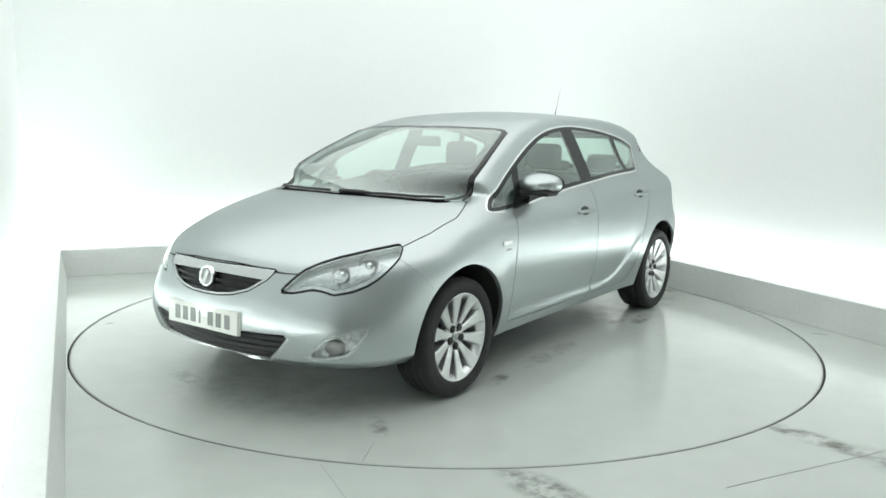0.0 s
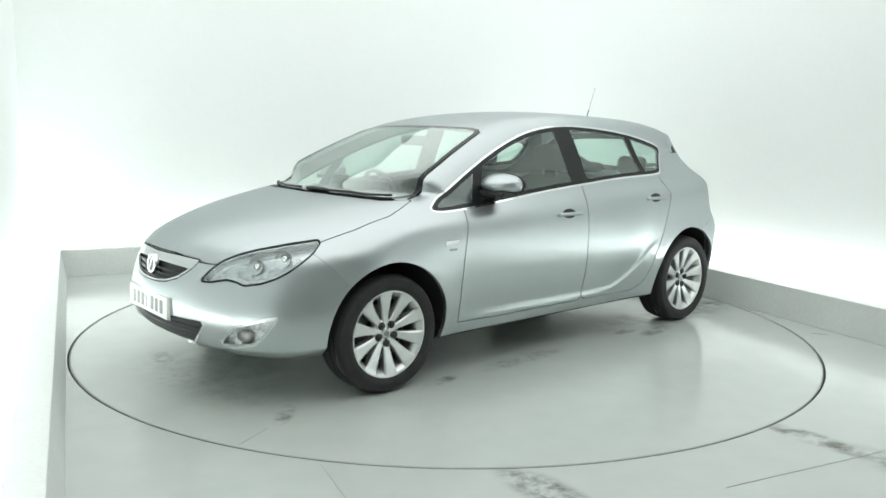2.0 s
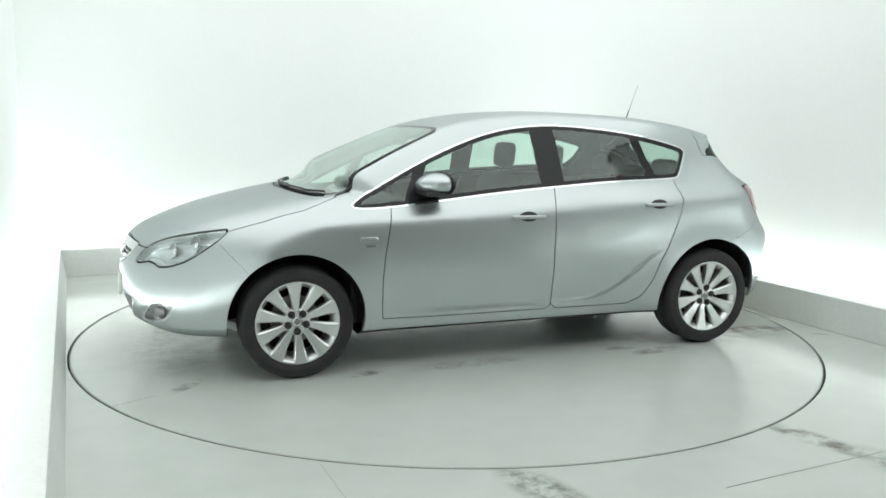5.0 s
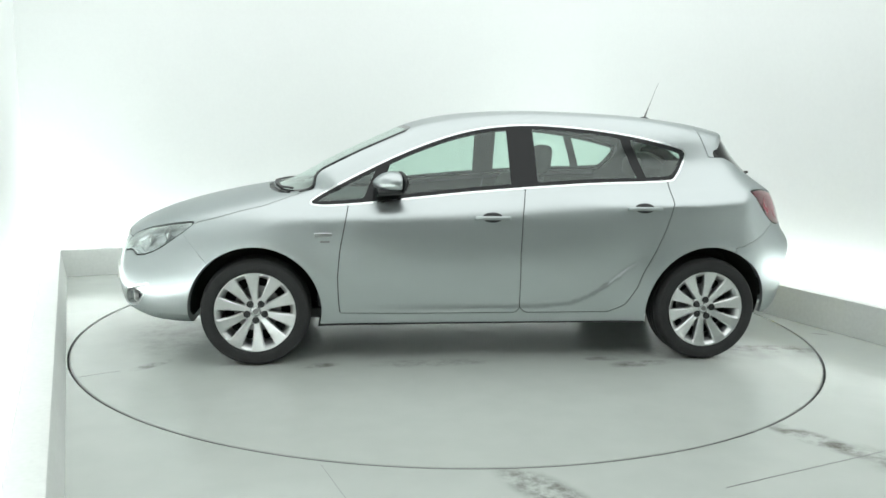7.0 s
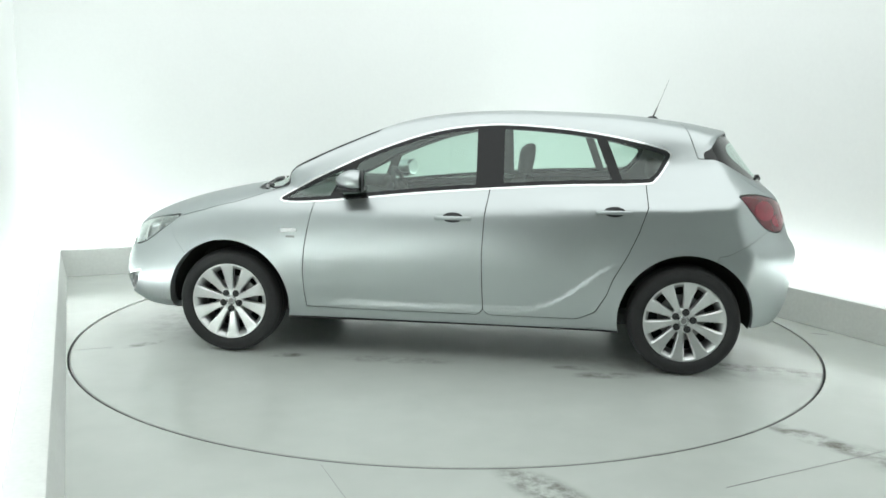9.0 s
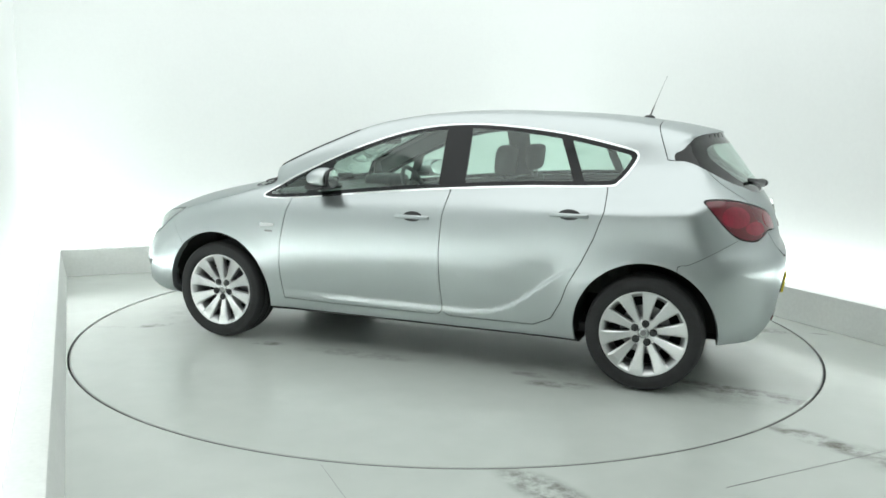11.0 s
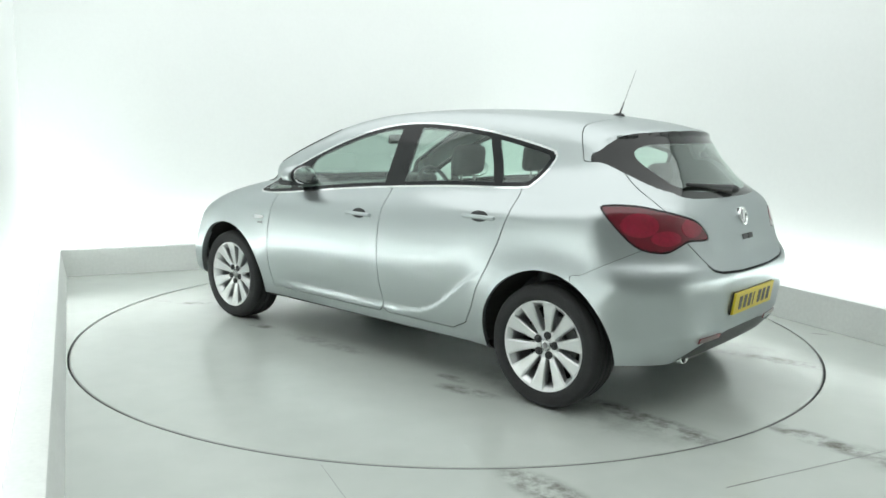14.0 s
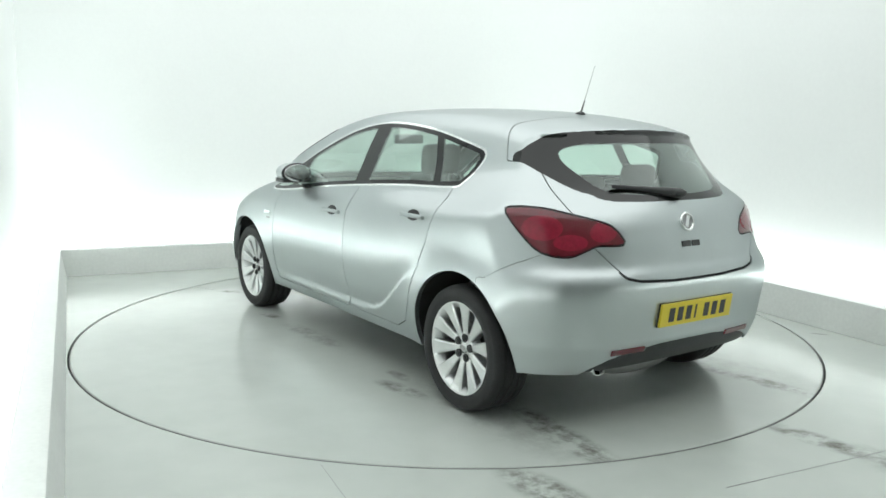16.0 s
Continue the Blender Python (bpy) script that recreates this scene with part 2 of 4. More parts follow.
def poly_dist(px, pz, pts):
    """Signed distance to a closed outline, negative inside."""
    best = np.full(px.shape, 1e9)
    inside = np.zeros(px.shape, bool)
    for i in range(len(pts)):
        ax, az = pts[i - 1]
        bx, bz = pts[i]
        ex, ez = bx - ax, bz - az
        L = ex * ex + ez * ez + 1e-12
        t = np.clip(((px - ax) * ex + (pz - az) * ez) / L, 0, 1)
        best = np.minimum(best, (px - ax - t * ex) ** 2 + (pz - az - t * ez) ** 2)
        cross = ((az > pz) != (bz > pz)) & (px < ex * (pz - az) / (ez if abs(ez) > 1e-12 else 1e-12) + ax)
        inside ^= cross
    d = np.sqrt(best)
    return np.where(inside, -d, d)


def smooth(a, b, x):
    t = np.clip((x - a) / (b - a), 0, 1)
    return t * t * (3 - 2 * t)


def smax(a, b, r):
    h = np.maximum(r - np.abs(a - b), 0) / r
    return np.maximum(a, b) + h * h * h * r / 6


# middle section of the body, from the bumper's foot over the roof to the rear
PROFILE = curve([(1.92, 0.185), (2.10, 0.198), (2.19, 0.24), (2.245, 0.34), (2.265, 0.48), (2.245, 0.62), (2.20, 0.725), (2.08, 0.80), (1.85, 0.885), (1.55, 0.958),
                 (1.30, 1.0), (1.18, 1.035), (0.95, 1.155), (0.65, 1.305), (0.40, 1.412), (0.12, 1.470), (-0.26, 1.497), (-0.65, 1.495), (-1.05, 1.477),
                 (-1.40, 1.438), (-1.56, 1.408), (-1.652, 1.386), (-1.654, 1.366), (-1.70, 1.31), (-1.775, 1.21), (-1.88, 1.07), (-1.945, 0.975), (-1.982, 0.88), (-2.006, 0.785),
                 (-2.034, 0.735), (-2.046, 0.69), (-2.040, 0.62), (-2.026, 0.53), (-2.012, 0.44), (-2.004, 0.40), (-1.96, 0.30), (-1.86, 0.225), (-1.6, 0.19), (0.0, 0.19)], 6)
GX, GZ = np.arange(-3.0, 3.2, 0.01), np.arange(-0.3, 2.0, 0.01)
FIELD = poly_dist(*np.meshgrid(GX, GZ, indexing="ij"), PROFILE)
SECTION_Z = np.array([0.10, 0.18, 0.25, 0.35, 0.45, 0.52, 0.60, 0.68, 0.76, 0.83, 0.88, 0.93, 1.0, 1.1, 1.25, 1.4, 1.55])
SECTION_Y = np.array([0.77, 0.808, 0.838, 0.868, 0.892, 0.901, 0.907, 0.908, 0.905, 0.898, 0.888, 0.864, 0.815, 0.763, 0.69, 0.605, 0.51])
FINE_Z = np.linspace(0.1, 1.55, 146)
FINE_Y = np.interp(FINE_Z, SECTION_Z, SECTION_Y)
for _ in range(9):
    FINE_Y[1:-1] = 0.25 * FINE_Y[:-2] + 0.5 * FINE_Y[1:-1] + 0.25 * FINE_Y[2:]
AXLE, ARCH = 1.3425, 0.376
HUB_Z = 0.322


def field(x, z):
    u, v = np.clip((x - GX[0]) / 0.01, 0, len(GX) - 1.001), np.clip((z - GZ[0]) / 0.01, 0, len(GZ) - 1.001)
    i, j = u.astype(int), v.astype(int)
    a, b = u - i, v - j
    return (FIELD[i, j] * (1 - a) + FIELD[i + 1, j] * a) * (1 - b) + (FIELD[i, j + 1] * (1 - a) + FIELD[i + 1, j + 1] * a) * b


def swept(x, y, z):
    """x straightened by the sweep of nose, screen and tail in plan, which differs from bumper to roof."""
    y = np.abs(y)
    y2, y6, y8 = y ** 2, y ** 6, y ** 8
    low, high = smooth(0.40, 0.75, z), smooth(0.95, 1.14, z)
    nose = (0.316 + 0.192 * low - 0.478 * high) * y2 + (0.786 - 0.228 * low) * (1 - 0.6 * high) * y8
    low, high, top = smooth(0.62, 0.90, z), smooth(1.0, 1.15, z), smooth(1.12, 1.27, z)
    tail = (0.058 + 0.065 * low + 0.29 * high + 0.16 * top) * y2 + (0.641 + 0.11 * low) * y6
    return x + nose * smooth(-0.6, 1.0, x) - tail * smooth(0.8, 1.9, -x)


def ridge(x):
    """Height of the blade line low on the doors, rising before the rear wheel."""
    return 0.335 + 0.30 * smooth(0.25, 1.0, -x) ** 2.1


def half_width(x, z):
    up = smooth(0.75, 1.0, z)
    y = np.interp(z + 0.055 * x * up, FINE_Z, FINE_Y)
    back = smooth(0.8, 1.5, -x)
    y = y - 0.15 * smooth(0.9, 2.0, -x) * smooth(0.95, 1.2, z) - 0.02 * back * smooth(1.0, 0.7, z)
    for ax, k in ((AXLE, 0.012), (-AXLE, 0.020)):
        d = np.hypot(x - ax, z - HUB_Z)
        y = y + k * np.exp(-((d - 0.36) / 0.10) ** 2) * smooth(0.95, 0.70, z)
    # waist round the rear side window
    y = y - 0.040 * smooth(0.3, 1.0, -x) * smooth(1.65, 1.2, -x) * smooth(0.93, 1.05, z) * smooth(1.42, 1.15, z)
    s = z - ridge(x)
    span = smooth(-1.02, -0.8, x) * smooth(1.0, 0.4, x)
    y = y - 0.013 * smooth(-0.012, 0.020, s) * np.exp(-(np.maximum(s, 0) / 0.16) ** 2) * span
    return y


def shell(p):
    x, y, z = p[..., 0], p[..., 1], p[..., 2]
    a = field(swept(x, y, z), z + 0.10 * y * y * smooth(0.9, 0.2, x) * smooth(1.0, 1.2, z))
    b = np.abs(y) - half_width(x, z)
    # the chin under the front bumper turns in
    tuck = 0.85 * np.maximum(0.305 - z, 0) * smooth(1.55, 1.75, x)
    return smax(a + tuck, b + tuck, 0.09)


def slope(p, e=0.003):
    g = np.stack([shell(p + d) - shell(p - d) for d in np.eye(3) * e], -1) / (2 * e)
    return g


def settle(p, times=6):
    for _ in range(times):
        g = slope(p)
        p = p - g * np.clip(shell(p) / np.maximum((g * g).sum(-1), 0.3), -0.02, 0.02)[..., None]
    return p


def surface_net(h):
    lo, hi = np.array([-2.25, -1.0, 0.1]), np.array([2.36, 1.0, 1.6])
    n = np.ceil((hi - lo) / h).astype(int) + 1
    ax = [lo[i] + h * np.arange(n[i]) for i in range(3)]
    P = np.stack(np.meshgrid(*ax, indexing="ij"), -1)
    S = shell(P) < 0
    cells = np.zeros(tuple(n - 1), bool)
    base = S[:-1, :-1, :-1]
    for i in (0, 1):
        for j in (0, 1):
            for k in (0, 1):
                cells |= S[i:n[0] - 1 + i, j:n[1] - 1 + j, k:n[2] - 1 + k] != base
    ids = -np.ones(cells.shape, int)
    at = np.argwhere(cells)
    ids[tuple(at.T)] = np.arange(len(at))
    V = settle(lo + (at + 0.5) * h, 8)
    quads = []
    for d in range(3):
        e, f = [a for a in range(3) if a != d]
        A = np.take(S, range(0, n[d] - 1), d)
        B = np.take(S, range(1, n[d]), d)
        q = np.argwhere(A != B)
        q = q[(q[:, e] > 0) & (q[:, f] > 0) & (q[:, e] < n[e] - 1) & (q[:, f] < n[f] - 1)]
        out = A[tuple(q.T)]
        de, df = np.eye(3, dtype=int)[e], np.eye(3, dtype=int)[f]
        c = np.stack([ids[tuple((q - o).T)] for o in (de + df, df, 0 * de, de)], 1)
        flip = out if d != 1 else ~out
        c[~flip] = c[~flip][:, ::-1]
        quads.append(c)
    return V, np.concatenate(quads)


class Skin:
    """The shell's points and the faces that are still to be shared out."""

    def __init__(self, h):
        self.V, q = surface_net(h)
        self.V = list(map(tuple, self.V))
        self.faces = [tuple(f) for f in q.tolist()]

    def split(self, faces, fun):
        """Cuts faces along fun = 0: those below and those above."""
        arr = np.array(self.V)
        g = fun(arr[:, 0], arr[:, 1], arr[:, 2])
        g = np.where(np.abs(g) < 1e-5, 1e-5, g)
        pos = (g > 0).tolist()
        gl = g
        below, above, cache, fresh = [], [], {}, []
        base = len(self.V)
        for f in faces:
            s = [pos[i] for i in f]
            if all(s):
                above.append(f)
            elif not any(s):
                below.append(f)
            else:
                pa, pb = [], []
                for n, i in enumerate(f):
                    j = f[(n + 1) % len(f)]
                    (pa if pos[i] else pb).append(i)
                    if pos[i] != pos[j]:
                        key = (min(i, j), max(i, j))
                        if key not in cache:
                            t = gl[key[0]] / (gl[key[0]] - gl[key[1]])
                            a, b = self.V[key[0]], self.V[key[1]]
                            cache[key] = base + len(fresh)
                            fresh.append([a[m] + t * (b[m] - a[m]) for m in range(3)])
                        pa.append(cache[key])
                        pb.append(cache[key])
                if len(pa) > 2:
                    above.append(tuple(pa))
                if len(pb) > 2:
                    below.append(tuple(pb))
        if fresh:
            self.V.extend(map(tuple, settle(np.array(fresh), 2)))
        return below, above

    def panel(self, name, faces, mat, parent, label="", sink=0.0, flange=0.012, joined=False):
        """One mesh of the given faces, with its rim turned inwards."""
        if not faces:
            return None
        used = sorted({i for f in faces for i in f})
        where = {k: n for n, k in enumerate(used)}
        P = np.array([self.V[i] for i in used])
        N = slope(P)
        N /= np.linalg.norm(N, axis=1)[:, None] + 1e-9
        P = P - N * sink
        F = [[where[i] for i in f] for f in faces]
        verts, norms = P.tolist(), N.tolist()
        if flange:
            seen = {}
            for f in F:
                for n, i in enumerate(f):
                    j = f[(n + 1) % len(f)]
                    seen[(i, j)] = seen.get((i, j), 0) + 1
            rim = [e for e in seen if (e[1], e[0]) not in seen]
            made = {}
            for i, j in rim:
                side = np.cross(P[j] - P[i], N[i])
                side = side / (np.linalg.norm(side) + 1e-9)
                if joined:
                    for k in (i, j):
                        if k not in made:
                            made[k] = len(verts)
                            verts.append((P[k] - N[k] * flange).tolist())
                            norms.append(side.tolist())
                    F.append([j, i, made[i], made[j]])
                    continue
                for k in (i, j):
                    if k not in made:
                        made[k] = len(verts)
                        verts += [P[k].tolist(), (P[k] - N[k] * flange).tolist()]
                        norms += [side.tolist(), side.tolist()]
                F.append([made[j], made[i], made[i] + 1, made[j] + 1])
        me = bpy.data.meshes.new(name)
        me.from_pydata(verts, [], F)
        me.materials.append(mat)
        for p in me.polygons:
            p.use_smooth = True
        me.normals_split_custom_set_from_vertices(norms)
        ob = new(name, me)
        ob.parent = parent
        if label:
            tagged(ob, label)
        return ob




def arches(x, y, z):
    d = np.minimum(np.hypot(x - AXLE, z - HUB_Z), np.hypot(x + AXLE, z - HUB_Z)) - ARCH
    return np.maximum(d, 0.55 - np.abs(y))


def mirrored(half):
    """A closed outline from its half with y >= 0, listed from the top middle to the bottom middle."""
    return np.array(half + [(-y, z) for y, z in half[::-1] if y > 1e-6])


def outline(kind, pts, gate):
    """A cutting function: signed distance in a projection, limited by a gate that is negative where it applies."""
    pts = np.array(pts)

    def fun(x, y, z):
        if kind == "xz":
            d = poly_dist(x, z, pts)
        elif kind == "yz":
            d = poly_dist(y, z, pts)
        elif kind == "yx":
            d = poly_dist(y, x, pts)
        elif kind == "front":
            d = poly_dist(x - np.abs(y), z, pts)
        else:
            d = poly_dist(-x - np.abs(y), z, pts)
        return np.maximum(d, gate(x, y, z))
    return fun


def offset(fun, d):
    return lambda x, y, z: fun(x, y, z) + d


def side_face(x, y, z):
    """How far the shell faces sideways."""
    n = slope(np.stack([x, y, z], -1))
    return np.clip(np.abs(n[:, 1]) / (np.linalg.norm(n, axis=1) + 1e-9), 0.3, 1.0)


def up_face(x, y, z):
    """How far the shell faces upwards."""
    n = slope(np.stack([x, y, z], -1))
    return n[:, 2] / (np.linalg.norm(n, axis=1) + 1e-9)


def below_belt(x, y, z):
    return np.maximum(0.5 - np.abs(y), z - 1.02 + 0.085 * x)


def left(x, y, z):
    return -y


# outlines of openings and panels
DLO = outline("xz", curve([(1.035, 0.942), (0.96, 0.924), (0.70, 0.940), (0.11, 1.002), (-0.55, 1.053), (-1.08, 1.075), (-1.165, 1.105), (-1.232, 1.195),
                           (-1.25, 1.254), (-1.19, 1.289), (-0.89, 1.355), (-0.56, 1.395), (-0.22, 1.406), (0.11, 1.364), (0.45, 1.251), (0.78, 1.097),
                           (0.97, 0.992)], 4), lambda x, y, z: 0.5 - np.abs(y))
SCREEN = outline("yx", mirrored([(0, 1.305), (0.15, 1.297), (0.35, 1.268), (0.50, 1.235), (0.615, 1.19), (0.668, 1.12), (0.703, 1.04), (0.702, 0.95), (0.684, 0.853),
                                 (0.63, 0.63), (0.588, 0.475), (0.55, 0.445), (0.495, 0.440), (0.3, 0.455), (0, 0.465)]), lambda x, y, z: 0.93 - z)
REAR_GLASS = outline("yz", mirrored([(0, 1.384), (0.207, 1.380), (0.30, 1.376), (0.374, 1.371), (0.44, 1.365), (0.527, 1.350), (0.60, 1.306), (0.662, 1.24), (0.622, 1.185), (0.551, 1.12), (0.479, 1.069),
                                     (0.38, 1.055), (0.2, 1.051), (0, 1.051)]), lambda x, y, z: np.maximum(x + 1.43, 0.1 * (up_face(x, y, z) - 0.80)))
REAR_CLEAR = outline("yz", curve(mirrored([(0, 1.318), (0.33, 1.314), (0.46, 1.295), (0.505, 1.25), (0.465, 1.17), (0.39, 1.10), (0.2, 1.082), (0, 1.08)]), 5),
                     lambda x, y, z: x + 1.36)
HEADLIGHT = outline("front", [(1.743, 0.617), (1.66, 0.675), (1.576, 0.720), (1.47, 0.750), (1.356, 0.772), (1.15, 0.800), (0.944, 0.822), (0.926, 0.806), (0.955, 0.765), (1.025, 0.720),
                              (1.10, 0.680), (1.178, 0.650), (1.28, 0.626), (1.397, 0.614), (1.46, 0.629), (1.53, 0.636), (1.65, 0.618)], lambda x, y, z: 1.5 - x)
FOG = outline("front", [(1.60, 0.316), (1.53, 0.372), (1.44, 0.432), (1.17, 0.478), (1.145, 0.468), (1.24, 0.375), (1.31, 0.332), (1.45, 0.312)],
              lambda x, y, z: 1.5 - x)
GRILLE = outline("yz", mirrored([(0, 0.722), (0.20, 0.722), (0.385, 0.714), (0.35, 0.665), (0.27, 0.612), (0.18, 0.585), (0.09, 0.575), (0, 0.573)]),
                 lambda x, y, z: 1.8 - x)
INTAKE = outline("yz", mirrored([(0, 0.422), (0.25, 0.424), (0.50, 0.430), (0.44, 0.36), (0.36, 0.288), (0.25, 0.264), (0.12, 0.25), (0, 0.247)]),
                 lambda x, y, z: 1.8 - x)
TAIL_LAMP = outline("rear", curve([(0.778, 1.012), (0.835, 1.034), (1.01, 1.032), (1.157, 1.014), (1.333, 0.985), (1.458, 0.953), (1.545, 0.882), (1.50, 0.868), (1.375, 0.869),
                                   (1.310, 0.852), (1.19, 0.821), (1.026, 0.836), (0.905, 0.90)], 5), lambda x, y, z: x + 1.35)
BONNET = outline("yx", mirrored([(0, 2.196), (0.09, 2.192), (0.25, 2.172), (0.384, 2.142), (0.472, 2.115), (0.538, 2.04), (0.661, 1.866), (0.765, 1.695),
                                 (0.795, 1.516), (0.797, 1.298), (0.765, 1.19), (0.728, 1.10), (0.706, 1.105), (0.668, 1.165), (0.60, 1.232), (0.50, 1.268), (0.35, 1.30), (0, 1.336)]),
                 lambda x, y, z: 0.70 - z)
FRONT_DOOR = outline("xz", [(0.80, 1.5), (0.815, 0.926), (0.837, 0.807), (0.862, 0.676), (0.875, 0.52), (0.870, 0.38), (0.862, 0.304), (0.6, 0.298), (-0.17, 0.298),
                            (-0.197, 0.33), (-0.190, 0.5), (-0.185, 0.663), (-0.196, 0.889), (-0.22, 1.03), (-0.22, 1.5)], below_belt)
REAR_DOOR = outline("xz", [(-0.22, 1.5), (-0.22, 1.03), (-0.196, 0.889), (-0.185, 0.663), (-0.190, 0.5), (-0.197, 0.33), (-0.23, 0.298), (-0.74, 0.298),
                           (-0.84, 0.345), (-0.90, 0.45), (-0.931, 0.544), (-1.004, 0.678), (-1.063, 0.809), (-1.11, 0.954), (-1.105, 1.07), (-1.1, 1.5)], below_belt)
TAILGATE = outline("yz", mirrored([(0, 1.5), (0.5, 1.5), (0.60, 1.30), (0.612, 1.15), (0.632, 1.03), (0.605, 0.93), (0.57, 0.861), (0.455, 0.735), (0.38, 0.718),
                                   (0.18, 0.706), (0, 0.705)]), lambda x, y, z: x + 1.45)
DIFFUSER = outline("yz", mirrored([(0, 0.40), (0.2, 0.398), (0.40, 0.378), (0.50, 0.352), (0.58, 0.315), (0.62, 0.28), (0.63, 0.05), (0, 0.05)]), lambda x, y, z: x + 1.45)


def spoiler_zone(x, y, z):
    return np.maximum(x + 1.325 + 0.35 * (1.44 - z), 1.225 - z)


def rear_bumper_zone(x, y, z):
    return np.maximum(x + 1.5, z - (0.70 + 0.55 * np.clip(-x - 1.55, 0, 0.3)))


def front_bumper_zone(x, y, z):
    return np.maximum(1.55 - x, np.maximum(z - 0.80, z - 0.60 - 1.1 * (x - 1.60)))


FABRIC = material("cabin_fabric", (0.085, 0.088, 0.09), 0.9, 0, 0.2, 20, 250, 0.2)
HEADLINER = material("headliner_cloth", (0.20, 0.22, 0.21), 0.9, 0, 0.05, 10, 250, 0.1)
SATIN = material("satin_silver", (0.66, 0.68, 0.68), 0.24, 0.8, 0.03)
REFLECTOR = material("lamp_reflector", (0.74, 0.76, 0.77), 0.33, 0.55, 0.18, 22, 60)
BORDER_GLASS = material("border_glass", (0.012, 0.013, 0.013), 0.08, 0, 0.05, 8, 100, 0, 0.0, 0.5)
LAMP_INSERT = material("lamp_insert", (0.60, 0.62, 0.63), 0.26, 0.7, 0.5, 38, 90, 0.4)
RED_DARK = material("smoked_red_lens", (0.05, 0.005, 0.009), 0.1, 0, 0.1, 10, 60, 0, 0.5)
RED_BRIGHT = material("bright_red_lens", (0.25, 0.010, 0.03), 0.12, 0, 0.15, 14, 60, 0, 0.6)
PLATE_WHITE = material("plate_white", (0.75, 0.76, 0.72), 0.3, 0, 0.03)
PLATE_YELLOW = material("plate_yellow", (0.76, 0.60, 0.04), 0.3, 0, 0.03)
# front characters: the grey includes the glare that pales them
PLATE_GLARE = material("plate_glare", (0.22, 0.23, 0.22), 0.4, 0, 0.1, 12)
PLATE_BLACK = material("plate_black", (0.03, 0.03, 0.03), 0.4, 0, 0.03)

car = tagged(new("car"), "silver five-door hatchback car with alloy wheels on the round platform", "car")


def build_body():
    skin = Skin(0.020)
    seams = []

    def carve(faces, fun, w=0.0026):
        """Takes a panel out of faces, leaving a sunk seam round it."""
        inside, rest = skin.split(faces, offset(fun, w))
        ring, rest = skin.split(rest, offset(fun, -w))
        seams.extend(ring)
        return inside, rest

    def sides(name, faces, mat, label="", parent=None, **kw):
        a, b = skin.split(faces, left)
        return [skin.panel(name, f, mat, parent or car, label, **kw) for f in (a, b)]

    _, rest = skin.split(skin.faces, arches)

    # side windows with their bright surround
    zone, rest = skin.split(rest, DLO)
    glazing, ring = skin.split(zone, lambda x, y, z: DLO(x, y, z) + 0.0112 * side_face(x, y, z))
    sides("window_trim", ring, CHROME, "polished chrome strip round the side windows")
    panes, frame_faces = skin.split(glazing, lambda x, y, z: DLO(x, y, z) + 0.036 * side_face(x, y, z))
    bars = []
    for fun in (lambda x, y, z: np.abs(x - (0.70 - 0.45 * (z - 0.95))) - 0.035,
                lambda x, y, z: np.abs(x + 0.218 - 0.03 * (z - 1.03)) - 0.080,
                lambda x, y, z: np.abs(x + 0.955 - 0.40 * (z - 1.07)) - 0.03):
        bar, panes = skin.split(panes, fun)
        bars += bar
    sides("window_frame", frame_faces + bars, GLOSS_BLACK, "black window frames and pillars")
    quarter, panes = skin.split(panes, lambda x, y, z: x + 0.90)
    corner, panes = skin.split(panes, lambda x, y, z: 0.66 - x)
    rear_pane, front_pane = skin.split(panes, lambda x, y, z: x + 0.2)

    # windscreen and rear window
    ws, rest = skin.split(rest, SCREEN)
    ws_clear, ws_edge = skin.split(ws, offset(SCREEN, 0.032))
    skin.panel("windscreen", ws_clear, GLASS, car, "clear curved windscreen glass", flange=0.005).visible_shadow = False
    skin.panel("windscreen_surround", ws_edge, GLOSS_BLACK, car, "black windscreen border")
    cowl, rest = skin.split(rest, lambda x, y, z: np.maximum(SCREEN(x, y, z) - 0.028, 1.15 - x))
    skin.panel("cowl", cowl, BLACK, car, "black plastic scuttle panel", sink=0.012)
    rg, rest = skin.split(rest, REAR_GLASS)
    clear, edge = skin.split(rg, REAR_CLEAR)

    # lamps and openings
    hl, rest = carve(rest, HEADLIGHT, 0.005)
    tl, rest = carve(rest, TAIL_LAMP, 0.003)
    gr, rest = carve(rest, GRILLE, 0.003)
    it, rest = skin.split(rest, INTAKE)
    lip, rest = skin.split(rest, lambda x, y, z: np.maximum(INTAKE(x, y, z) - 0.010, z - 0.42))
    fg, rest = skin.split(rest, FOG)

    # large panels
    bonnet, rest = carve(rest, BONNET)
    spoiler, rest = carve(rest, spoiler_zone)
    tailgate, rest = carve(rest, TAILGATE)
    gap, rest = skin.split(rest, lambda x, y, z: np.maximum(TAILGATE(x, y, z) - 0.011, z - 0.76))
    seams.extend(gap)
    fd, rest = carve(rest, FRONT_DOOR)
    rd, rest = carve(rest, REAR_DOOR)
    fb, rest = carve(rest, front_bumper_zone, 0.0013)
    rb, rest = carve(rest, rear_bumper_zone, 0.0013)
    under, rest = skin.split(rest, lambda x, y, z: z - 0.238)
    foot, rb = skin.split(rb, lambda x, y, z: z - 0.245 - 0.04 * smooth(1.55, 1.75, -x))
    diff, rb = skin.split(rb, DIFFUSER)
    # foot of the front bumper, coloured black for the shade under it
    chin, fb = skin.split(fb, lambda x, y, z: z - 0.208)
    wings, rest = skin.split(rest, lambda x, y, z: 0.95 - 0.35 * np.clip(0.93 - z, 0, 0.2) - x)

